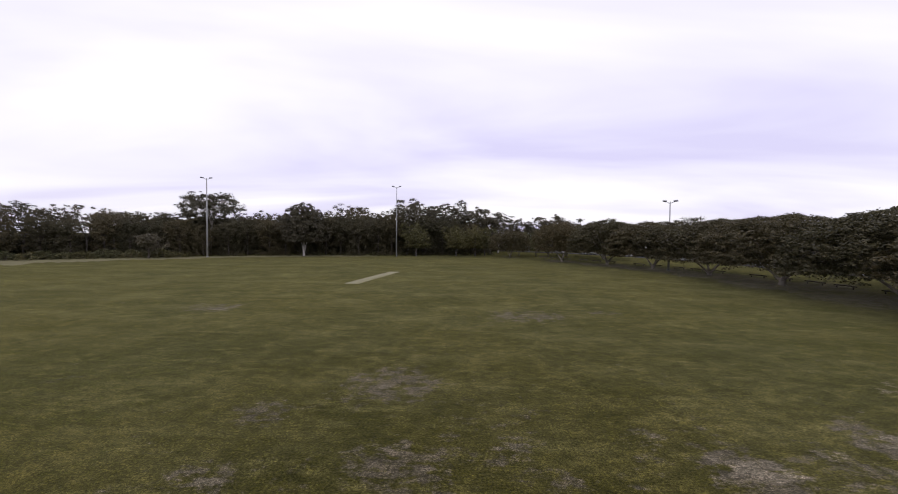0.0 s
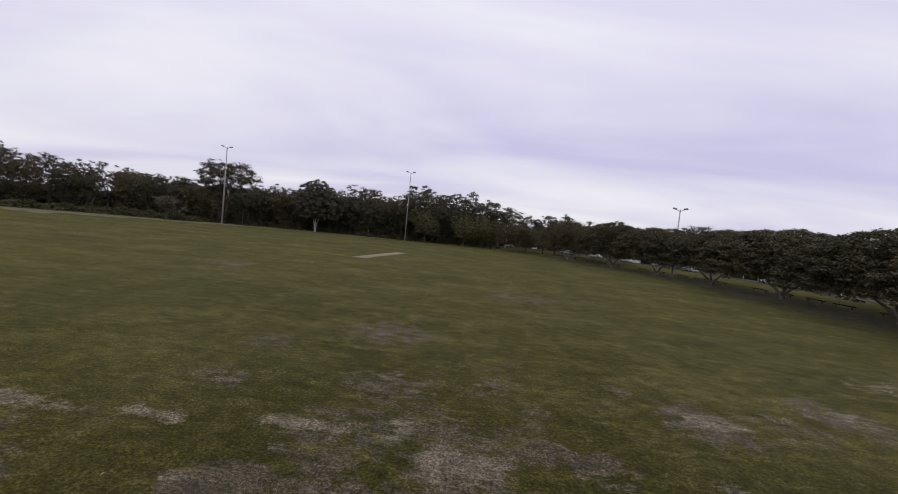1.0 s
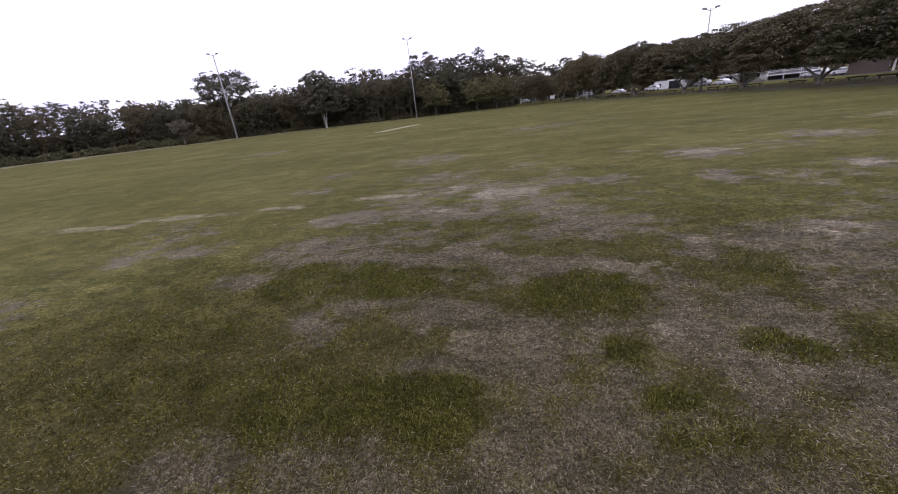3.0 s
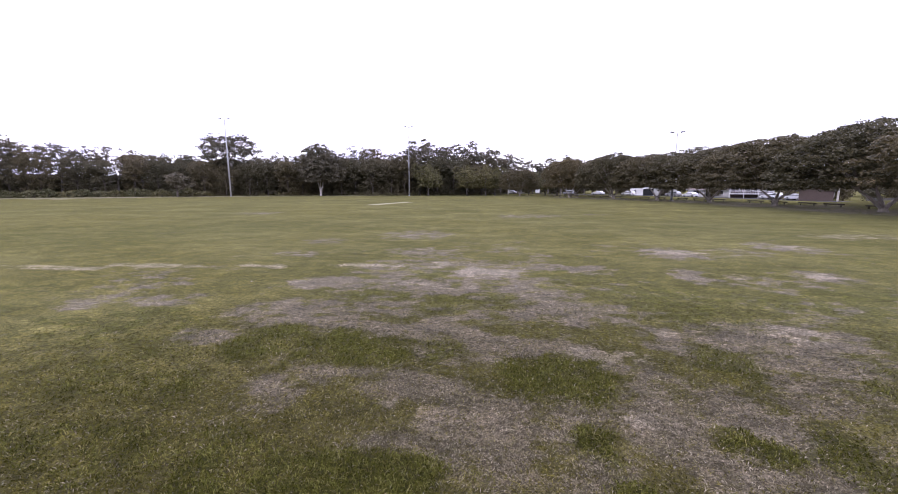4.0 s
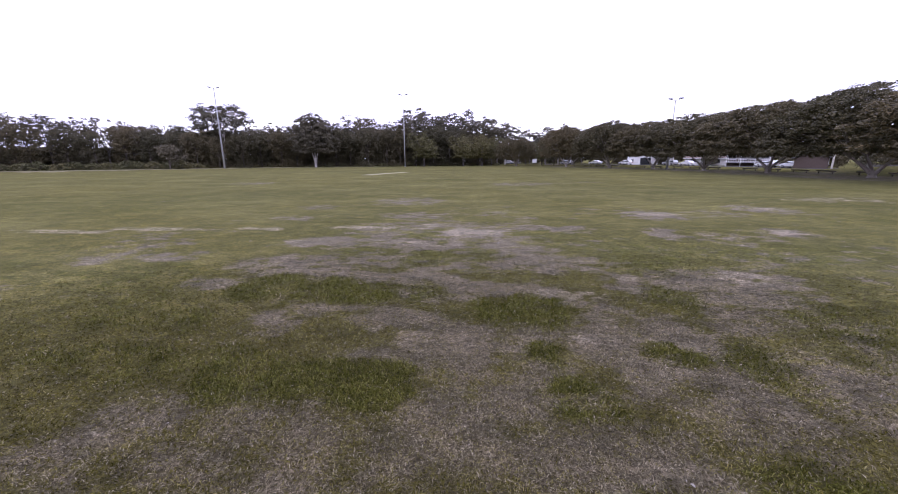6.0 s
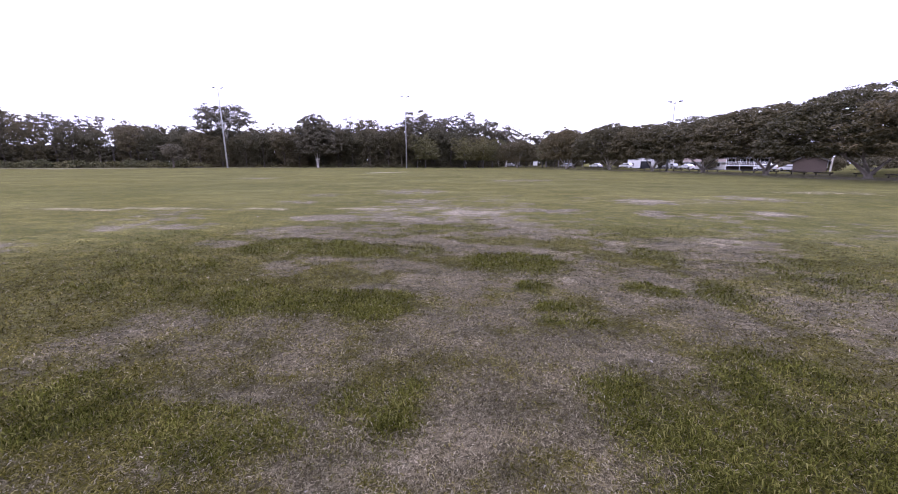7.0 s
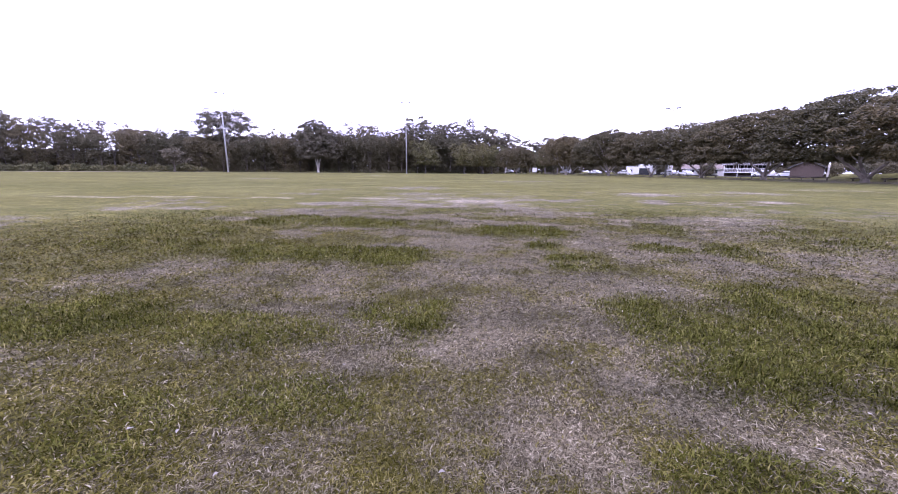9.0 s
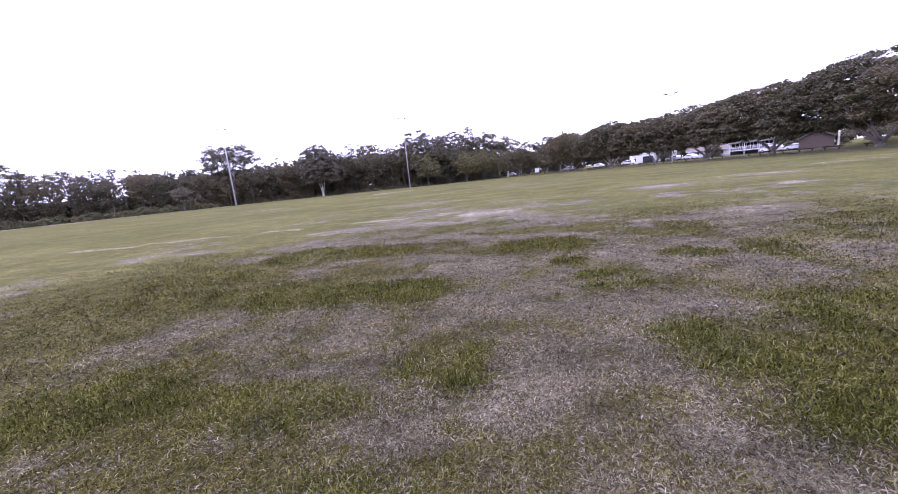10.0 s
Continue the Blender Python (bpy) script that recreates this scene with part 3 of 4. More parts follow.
def lumps(rng, centres, radii, per, flat=0.6):
    """Leaves over the upper and outer skin of each lump."""
    k = np.repeat(np.arange(len(centres)), per)
    d = rng.normal(0, 1, (len(k), 3))
    d[:, 2] = np.where(d[:, 2] < -0.25, -d[:, 2], d[:, 2])
    d /= np.linalg.norm(d, axis=1)[:, None]
    r = radii[k][:, None] * rng.uniform(0.55, 1.05, (len(k), 1))
    return centres[k] + d * r * (1, 1, flat), d + (0, 0, 0.35)


def bend(rng, start, end, radius, tip, steps=6, sag=0.12):
    """A limb from start to end, with bends, thinning to the tip."""
    start, end = np.array(start, float), np.array(end, float)
    reach = np.linalg.norm(end - start)
    line = []
    drift = rng.normal(0, sag * reach / steps, (steps + 1, 3)).cumsum(0)
    for i in range(steps + 1):
        f = i / steps
        p = start + (end - start) * f + drift[i] * f * (1 - f) * 2 + np.array((0, 0, sag * reach)) * math.sin(math.pi * f) * 0.6
        line.append((*p, radius + (tip - radius) * f ** 0.8))
    return line


def fig_tree(seed, radius=9.5, top=11.0, under=2.95):
    """A broad fig: a short forked trunk under a dense dome of leaf rosettes."""
    rng = np.random.default_rng(seed)
    tree = thing("fig_tree", "broad fig tree with dense domed crown and pale forked trunk", "tree", "figs along the field")
    lines = []
    fork = 0.5 + rng.uniform(0, 0.4)
    lines.append([(0.0, 0, -0.3, 0.5), (0.02, 0, 0.1, 0.38), (0, 0.03, fork * 0.6, 0.33), (0, 0, fork + 0.3, 0.24)])
    n = 3
    turn = rng.uniform(0, 6.28)
    for i in range(n):
        a = turn + i * 6.28 / n + rng.normal(0, 0.35)
        out = radius * rng.uniform(0.14, 0.24)
        knee = (out * math.cos(a), out * math.sin(a), 2.4 + rng.uniform(0, 0.8))
        lines.append(bend(rng, (0, 0, fork - 0.2), knee, 0.23, 0.12, 6, 0.05))
        for j in range(5):
            b = a + rng.normal(0, 0.6)
            far = radius * rng.uniform(0.45, 0.8)
            lines.append(bend(rng, knee, (far * math.cos(b), far * math.sin(b), under + (top - under) * rng.uniform(0.35, 0.75)), 0.08, 0.025))
    trunk = part("trunk", tubes("trunk", lines, FIG_BARK, 9), FIG_BARK, tree, "pale grey forked trunk")
    # rosettes over an uneven dome, then darker leaf mass within
    centres, radii = [], []
    lobes = [(rng.uniform(0, 6.28), rng.uniform(0.1, 0.22)) for _ in range(6)]
    for shell, count in ((1.0, 560), (0.9, 320), (0.72, 90)):
        for _ in range(count):
            a, h = rng.uniform(0, 6.28), rng.uniform(0, 1) ** 0.85
            wob = 1 + sum(s * 0.45 * math.cos(3 * (a - b)) for b, s in lobes[:3])
            rim = (1 - h ** 3.6) ** 0.5
            if rng.random() < 0.45:
                rim = math.sqrt(rng.random())
                h = (1 - rim * rim) ** (1 / 3.6)
            r = radius * wob * shell * rim * rng.uniform(0.93, 1.05)
            lift = 1 + sum(s * 0.6 * math.cos(2 * (a - b)) for b, s in lobes[3:]) * 0.2
            z = under + 0.3 * math.cos(a * 3 + seed) + (top - under - 0.5) * h * shell * lift + rng.normal(0, 0.14)
            centres.append((r * math.cos(a), r * math.sin(a), z))
            radii.append(rng.uniform(0.45, 0.9))
    # the flat underside of the crown
    for _ in range(220):
        a, r = rng.uniform(0, 6.28), radius * rng.uniform(0.15, 1) ** 0.6 * 0.95
        centres.append((r * math.cos(a), r * math.sin(a), under + 0.75 - 0.65 * (r / radius) ** 2 + rng.normal(0, 0.25)))
        radii.append(rng.uniform(0.6, 1.0))
    places, outs = lumps(rng, np.array(centres), np.array(radii), 44, 0.75)
    a, h, r = rng.uniform(0, 6.28, 8500), rng.uniform(0, 1, 8500) ** 0.6, rng.uniform(0.1, 0.93, 8500) * radius
    core = np.stack([r * np.cos(a), r * np.sin(a), under + 0.5 + (top - under - 1.5) * h * (1 - 0.4 * (r / radius) ** 3)], 1)
    bigger = np.concatenate([np.ones(len(places)), np.full(8500, 1.7)])
    places, outs = np.concatenate([places, core]), np.concatenate([outs, np.tile((0, 0, 1.0), (8500, 1))])
    part("crown", leaf_cards("crown", places, outs, 0.27, 0.19, rng, FIG_LEAF, bigger), FIG_LEAF, tree)
    return tree


def gum_tree(seed, height=16.0, spread_out=5.5, clear=0.35, clusters=26, label="", bark=None, leaf=None, crown_low=0.45, fill=5, lump=1.0):
    """A gum: pale forked trunk, open limbs, leaf clusters with gaps of sky between them."""
    rng = np.random.default_rng(seed)
    tree = thing("gum_tree", label or "tall gum tree with pale trunk and loose grey-green leaf clusters", "tree", "trees along the far edge")
    bark = bark or GUM_BARK
    lean = rng.normal(0, 0.05, 2) * height
    fork = height * clear
    lines = [[(0, 0, -0.3, height * 0.026), (0, 0, 0.4, height * 0.02), (lean[0] * 0.3, lean[1] * 0.3, fork * 0.6, height * 0.016), (lean[0] * 0.6, lean[1] * 0.6, fork, height * 0.014)]]
    centres, radii = [], []
    limbs = 5
    turn = rng.uniform(0, 6.28)
    for i in range(limbs):
        a = turn + i * 6.28 / limbs + rng.normal(0, 0.3)
        out = spread_out * rng.uniform(0.25, 0.6)
        z = height * rng.uniform(0.6, 0.85)
        knee = (lean[0] + out * math.cos(a), lean[1] + out * math.sin(a), z)
        lines.append(bend(rng, (lean[0] * 0.55, lean[1] * 0.55, fork * rng.uniform(0.75, 1)), knee, height * 0.01, height * 0.005, 7, 0.1))
        for j in range(clusters // limbs):
            b = a + rng.normal(0, 0.7)
            far = spread_out * rng.uniform(0.4, 1.0)
            tip = (lean[0] + far * math.cos(b), lean[1] + far * math.sin(b), height * rng.uniform(crown_low, 0.97))
            tip = (tip[0], tip[1], min(tip[2], height * (1.0 - 0.28 * (far / spread_out) ** 2)))
            lines.append(bend(rng, knee, tip, height * 0.0045, height * 0.0015, 5, 0.15))
            for _ in range(fill):
                centres.append(np.array(tip) + rng.normal(0, 0.65, 3) * (1.25, 1.25, 0.65) * lump)
                radii.append(rng.uniform(0.4, 0.9) * lump)
    part("trunk", tubes("trunk", lines, bark, 7), bark, tree, "pale smooth trunk and limbs" if bark == GUM_BARK else "")
    places, outs = lumps(rng, np.array(centres), np.array(radii), 26, 0.75)
    part("crown", leaf_cards("crown", places, outs, 0.5, 0.22, rng, leaf or GUM_LEAF), leaf or GUM_LEAF, tree)
    return tree


def woodland_tree(seed, height=14.0, radius=4.2, low=0.12, leaf=None, name="woodland_tree", label="", group="trees along the far edge", per=25, leafsize=0.415, bark=None, stems=0):
    """A dense dark tree, leafy nearly to the ground, with an uneven top."""
    rng = np.random.default_rng(seed)
    tree = thing(name, label or "dense dark olive woodland tree with an uneven crown", "tree", group)
    lines = [[(0, 0, -0.3, 0.3), (0, 0, 0.5, 0.22), (0.1, 0, height * 0.4, 0.16), (0.2, 0.1, height * 0.75, 0.07)]]
    centres, radii = [], []
    heads = [(rng.normal(0, radius * 0.35), rng.normal(0, radius * 0.35), rng.uniform(0.45, 0.86) * height, rng.uniform(0.45, 0.75) * radius) for _ in range(8)]
    heads.append((0.0, 0.0, height - radius * 0.6, radius * 0.6))
    if stems:
        # one broad rounded head instead of many loose ones
        heads = [(radius * f * math.cos(a), radius * f * math.sin(a), height * h, radius * s) for f, a, h, s in
                 ((0, 0, 0.78, 0.5), (0, 0, 0.6, 0.55), *((0.58, i * 1.05, 0.45 + 0.13 * (i % 2), 0.45) for i in range(6)), *((0.3, i * 1.57 + 0.4, 0.74, 0.42) for i in range(4)))]
    for hx, hy, hz, hr in heads:
        lines.append(bend(rng, (0.05, 0, height * rng.uniform(0.2, 0.5)), (hx, hy, hz), 0.1, 0.03, 4))
        for _ in range(int(26 * max(1, radius / 4.2))):
            d = rng.normal(0, 1, 3)
            d /= np.linalg.norm(d)
            centres.append((hx + d[0] * hr, hy + d[1] * hr, max(hz + d[2] * hr * 0.9, height * low)))
            radii.append(rng.uniform(0.45, 1.0))
    for _ in range(int(110 * (radius / 4.2) ** 2)):
        a, h = rng.uniform(0, 6.28), low + (0.75 - low) * rng.uniform(0, 1) ** 1.35
        r = radius * rng.uniform(0.5, 1.0) * (0.75 + 0.25 * math.sin(h * 9 + a * 2))
        centres.append((r * math.cos(a), r * math.sin(a), h * height))
        radii.append(rng.uniform(0.5, 1.1))
    if stems:
        lines[0] = [(0, 0, -0.3, 0.55), (0, 0, 0.3, 0.42), (0, 0, 1.1, 0.36)]
        for i in range(stems):
            a = 0.6 + i * 6.28 / stems
            lines.append(bend(rng, (0, 0, 0.7), (radius * 0.17 * math.cos(a), radius * 0.17 * math.sin(a), height * 0.36), 0.27, 0.09, 6, 0.06))
    part("trunk", tubes("trunk", lines, bark or DARK_BARK, 6), bark or DARK_BARK, tree, "white forked trunk" if stems else "")
    places, outs = lumps(rng, np.array(centres), np.array(radii), per, 0.8)
    part("crown", leaf_cards("crown", places, outs, leafsize, leafsize * 0.55, rng, leaf or WOOD_LEAF), leaf or WOOD_LEAF, tree)
    return tree


def shrub(seed, radius=2.4, height=2.0):
    rng = np.random.default_rng(seed)
    bush = thing("shrub", "low spreading green shrub at the edge of the woods", "shrub", "shrubs below the woods")
    lines = [bend(rng, (0, 0, -0.1), (radius * 0.6 * math.cos(i * 1.3), radius * 0.6 * math.sin(i * 1.3), height * 0.7), 0.05, 0.02, 4) for i in range(5)]
    part("stem", tubes("stem", lines, DARK_BARK, 5), DARK_BARK, bush)
    centres, radii = [], []
    for _ in range(90):
        a, h = rng.uniform(0, 6.28), rng.uniform(0.05, 1)
        r = radius * math.sqrt(max(0.04, 1 - h * h)) * rng.uniform(0.7, 1.1)
        centres.append((r * math.cos(a), r * math.sin(a), h * height * rng.uniform(0.75, 1.05)))
        radii.append(rng.uniform(0.25, 0.5))
    places, outs = lumps(rng, np.array(centres), np.array(radii), 12, 0.7)
    part("leaves", leaf_cards("leaves", places, outs, 0.4, 0.22, rng, SHRUB_LEAF), SHRUB_LEAF, bush)
    return bush


used = set()


def plant(template, m):
    """Sets the tree itself at the first place, and copies at the later ones."""
    if template.name in used:
        ob = copy_thing(template, m)
    else:
        used.add(template.name)
        ob = template
    ob.matrix_basis = m
    return ob


# ---- the fig row beside the field ----
fig_kinds = [fig_tree(11), fig_tree(12), fig_tree(13)]
for i, (x, y, tall, wide) in enumerate(FIGS):
    k = tall / 11.0
    plant(fig_kinds[i % 3], at(x, y, 0.05, i * 77.0) @ Matrix.Diagonal((wide / 9.5, wide / 9.5, k, 1)))
# a second line of figs behind fills the row
for i, (x, y, k) in enumerate([(39, 114, 0.9), (32, 129, 0.88)]):
    plant(fig_kinds[(i + 1) % 3], at(x, y, 0.05, 40 + i * 95.0, k))

# ---- woods along the far edge ----
HOME = (0.87, -4.37)


def toward(bearing, distance):
    return HOME[0] + distance * math.sin(radians(bearing)), HOME[1] + distance * math.cos(radians(bearing))


wood_kinds = [woodland_tree(21, low=0.03), woodland_tree(22, radius=4.8, low=0.02), woodland_tree(23, radius=4.0, low=0.03), woodland_tree(24, radius=5.2, low=0.02)]
gum_kinds = [gum_tree(31, clusters=40, fill=6, bark=GREY_BARK), gum_tree(32, spread_out=6.2, clusters=40, fill=6), gum_tree(33, clusters=45, crown_low=0.4, fill=6, bark=GREY_BARK)]
rng = random.Random(5)
# bearing in degrees, distance of the edge, height of the tree tops
EDGE = [(-67.6, 143, 17.9), (-55.1, 143, 16.8), (-51.1, 141, 15.4), (-47.0, 139, 15.2), (-43.2, 138, 14.1), (-39.1, 135.5, 13.1), (-35.0, 133.0, 12.9), (-31.7, 132.0, 14.0),
        (-27.9, 131.5, 14.0), (-20.3, 128.5, 15.7), (-16.2, 126.5, 15.2), (-12.7, 125.2, 15.0), (-8.5, 128.0, 15.3), (-3.2, 130.0, 15.0), (1.1, 134.0, 14.0), (4.2, 140.0, 7.7)]


def edge(bearing):
    b = [e[0] for e in EDGE]
    return float(np.interp(bearing, b, [e[1] for e in EDGE])), float(np.interp(bearing, b, [e[2] for e in EDGE]))


for row, (step, back) in enumerate(((2.3, 5.0), (2.1, 13.0))):
    b = -67.0 + row * 0.8
    while b < 1.8:
        d, tall = edge(b)
        tall *= rng.uniform(0.9, 1.08) if row else rng.uniform(0.72, 0.98)
        x, y = toward(b, d + back + rng.uniform(-1.5, 2.0))
        airy = b < -43 and row > 0 and rng.random() < (0.85 if b < -47 else 0.5)
        kind = rng.choice(gum_kinds) if airy else rng.choice(wood_kinds)
        if b < -47 and not airy:
            tall *= 0.88
        k = tall / (16.0 if airy else 14.0)
        plant(kind, at(x, y, 0.1, rng.uniform(0, 360)) @ Matrix.Diagonal((max(k, 0.85), max(k, 0.85), k, 1)))
        b += step * rng.uniform(0.8, 1.2)


def bleached_verge():
    """Sun-bleached grass between the field and the woods, broader to the west, with a ragged rim."""
    b = np.arange(-66.0, -14.0, 0.2)
    d = np.interp(b, [e[0] for e in EDGE], [e[1] for e in EDGE])
    wide = np.interp(b, [-66, -50, -40, -30, -14], [22, 20, 12, 6, 2]) * (0.35 + 1.1 * fractal(b * 0.9, b * 0, 15, 5))
    a = np.radians(b)
    rows = []
    for r in (d + 3.0, d - wide * 0.5, d - wide):
        x, y = HOME[0] + r * np.sin(a), HOME[1] + r * np.cos(a)
        rows.append(np.stack([x, y, ground_height(x, y) + 0.02], 1))
    n = len(b)
    i, k = np.meshgrid(np.arange(n - 1), np.arange(2), indexing="ij")
    at_row = (k * n + i).ravel()
    me = fast_mesh("verge", np.concatenate(rows), np.stack([at_row, at_row + n, at_row + n + 1, at_row + 1], 1), BLEACHED_TURF, True)
    return tagged(new("verge", me), "pale sun-bleached grass verge along the foot of the woods", "verge", kind="structure")


bleached_verge()

# the trees that stand out: the white-trunked gum, the tall gum behind, and those about the corner
plant(woodland_tree(43, 16.6, 7.7, 0.27, GUM_LEAF, "gum_tree", "rounded gum tree with white forked trunk before the woods", "", 60, 0.42, GUM_BARK, 3), at(*toward(-24.25, 131), 0.1, 20))
plant(gum_tree(42, 20.6, 9.0, 0.5, 95, "tall spreading gum tree rising above the woods", None, None, 0.5, 9, 1.2), at(*toward(-35.4, 147), 0.1, 75))
for b, d, tall, s in ((-10.8, 138.4, 18.3, 43), (-8.6, 143.6, 18.0, 44), (-6.2, 142.0, 17.2, 45), (-3.4, 145.3, 18.2, 46), (-1.1, 144.8, 16.1, 47), (1.4, 152.0, 16.1, 48), (2.6, 153.3, 14.6, 49)):
    plant(gum_kinds[s % 3], at(*toward(b + 0.9, d), 0.1, s * 50.0, tall * 1.1 / 16.0))
for b, d, tall, s in ((5.2, 172.0, 12.4, 1), (7.1, 164.5, 14.4, 2), (9.3, 161.2, 15.3, 0), (11.1, 158.4, 15.7, 1), (12.3, 166.1, 14.5, 2), (14.3, 176.3, 15.1, 0)):
    plant(gum_kinds[2 * (s > 0)], at(*toward(b, d), 0.1, b * 50.0, tall / 16.0))
round_kind = woodland_tree(51, 9.0, 4.4, 0.3, ROUND_LEAF, "round_tree", "round bushy green tree before the woods", "", 30, 0.36, GREY_BARK)
for b, d, k in ((-8.6, 126.5, 1.07), (-2.7, 127.5, 0.99), (0.1, 130.0, 0.98), (1.5, 132.5, 0.93), (8.9, 131.2, 0.81), (6.5, 134.7, 0.78)):
    plant(round_kind, at(*toward(b, d), 0.1, b * 61.0, k))
small = woodland_tree(52, 5.6, 2.3, 0.34, GUM_LEAF, "small_tree", "small pale green tree at the edge of the woods", "", 10, 0.42)
plant(small, at(*toward(-41.3, 131), 0.1, 30, 1.1))
plant(small, at(*toward(10.6, 129.2), 0.1, 200, 0.85))

shrub_kinds = [shrub(61), shrub(62, 2.8, 1.7), shrub(63, 2.0, 2.2)]
b = -67.0
while b < -37.5:
    d, _ = edge(b)
    for back in (-1.0, 2.5):
        plant(rng.choice(shrub_kinds), at(*toward(b + rng.uniform(-0.4, 0.4), d + back + rng.uniform(-0.6, 0.6)), 0.1, rng.uniform(0, 360), rng.uniform(0.8, 1.15)))
    b += 1.35
b = -37.5
while b < 2.6:
    d, _ = edge(b)
    plant(rng.choice(shrub_kinds), at(*toward(b, d + 2.5 + rng.uniform(-0.8, 0.8)), 0.1, rng.uniform(0, 360), rng.uniform(0.35, 0.7)))
    b += 1.9


def far_woods():
    """The mass of woods behind, where no tree can be told from the next."""
    rng = np.random.default_rng(71)
    # past bearing 3 it is added to close sky gaps under the figs
    bearing = np.concatenate([rng.uniform(-75, 3.0, 8000), rng.uniform(3.0, 80, 4000)])
    edge_d = np.interp(bearing, [e[0] for e in EDGE], [e[1] for e in EDGE])
    edge_h = np.interp(bearing, [e[0] for e in EDGE], [e[2] for e in EDGE])
    base = np.where(bearing < 3.0, edge_d + 20, np.interp(bearing, [3.5, 15, 25, 80], [182, 178, 170, 160]))
    top = np.where(bearing < 3.0, edge_h * 0.88, np.interp(bearing, [3.5, 25, 80], [10, 9, 9]))
    d = base + rng.uniform(0, 18, len(bearing))
    a = np.radians(bearing)
    z = rng.uniform(0.02, 1, len(bearing)) ** 1.2 * top * np.where(bearing < -46, 0.42, 1.0) * (0.75 + 0.3 * fractal(bearing * 0.5, d * 0, 8, 3))
    centres = np.stack([HOME[0] + d * np.sin(a), HOME[1] + d * np.cos(a), z + 0.3 + np.where(bearing > 15, 1.2, 0)], 1)
    places, outs = lumps(rng, centres, rng.uniform(1.0, 2.0, len(d)), 13, 0.8)
    ob = new("far_woods", leaf_cards("far_woods", places, outs, 1.35, 0.9, rng, WOOD_LEAF))
    tagged(ob, "dark mass of woodland behind the front trees", "woodland", kind="stuff")


far_woods()


# ---- floodlight masts ----
LAMP_CASE = worn("lamp_case", (0.16, 0.16, 0.17), (0.24, 0.24, 0.25), 3, 0.55, 0.2, bump=0.05)


def floodlight_mast(high, thick=1.0, span=2.6):
    mast = thing("floodlight_mast", "tall slim galvanised floodlight mast with two lamps on a crossarm", "floodlight", "masts round the field")
    part("base_plate", rod(0.42, 0.42, 0.08, pose(0, 0, -0.02), 16), GALVANISED, mast)
    part("pole", rod(0.26 * thick, 0.13 * thick, high, pose(0, 0, 0.05), 16), GALVANISED, mast)
    for s in (-1, 1):
        arm = [(0, 0, high - 0.35, 0.06), (s * span * 0.25, 0, high - 0.05, 0.055), (s * span * 0.42, 0, high + 0.05, 0.05)]
        part("crossarm", tubes("crossarm", [arm], GALVANISED, 8), GALVANISED, mast)
        lamp = part("floodlight", box((0.8, 0.55, 0.22), pose(s * span * 0.42, -0.2, high + 0.16, 24, -8 * s, 0), 0.05), LAMP_CASE, mast)
        part("glass", box((0.6, 0.4, 0.02), pose(s * span * 0.42, -0.25, high + 0.05, 24, -8 * s, 0), 0.004), LAMP_GLASS, lamp)
    return mast


floodlight_mast(22.6).matrix_basis = at(-76.2, 103.4, 0, 25)
floodlight_mast(22.1, 0.7).matrix_basis = at(-24.1, 118.6, 0, 8)
floodlight_mast(13.9, 0.75, 2.3).matrix_basis = at(40.3, 79.4, 0, -22)


# ---- low log barriers behind the figs ----
def log_barrier():
    bar = thing("log_barrier", "low weathered timber log rail on two short posts", "barrier", "barriers along the road")
    part("rail", tubes("rail", [[(-1.5, 0, 0.4, 0.07), (-1.45, 0, 0.4, 0.085), (0, 0, 0.41, 0.09), (1.45, 0, 0.4, 0.08), (1.5, 0, 0.4, 0.06)]], LOG_WOOD, 9), LOG_WOOD, bar)
    for s in (-1.05, 1.05):
        part("post", rod(0.1, 0.09, 0.62, pose(s, 0, -0.25), 9), LOG_WOOD, bar)
    return bar


barrier = log_barrier()
LINE = [(51.5, 8.0), (50.8, 38.0), (50.6, 52.0), (50.0, 61.0), (47.5, 72.5), (42.5, 85.5), (36.5, 96.0), (28.5, 107.5), (18.0, 119.0)]
first = True
for (x0, y0), (x1, y1) in zip(LINE, LINE[1:]):
    reach = math.hypot(x1 - x0, y1 - y0)
    for i in range(int(reach / 4.1)):
        f = (i + 0.5) * 4.1 / reach
        m = at(x0 + (x1 - x0) * f, y0 + (y1 - y0) * f, 0, math.degrees(math.atan2(y1 - y0, x1 - x0)) + 2.5 * math.sin(i * 2.1))
        if first:
            barrier.matrix_basis, first = m, False
        else:
            copy_thing(barrier, m)


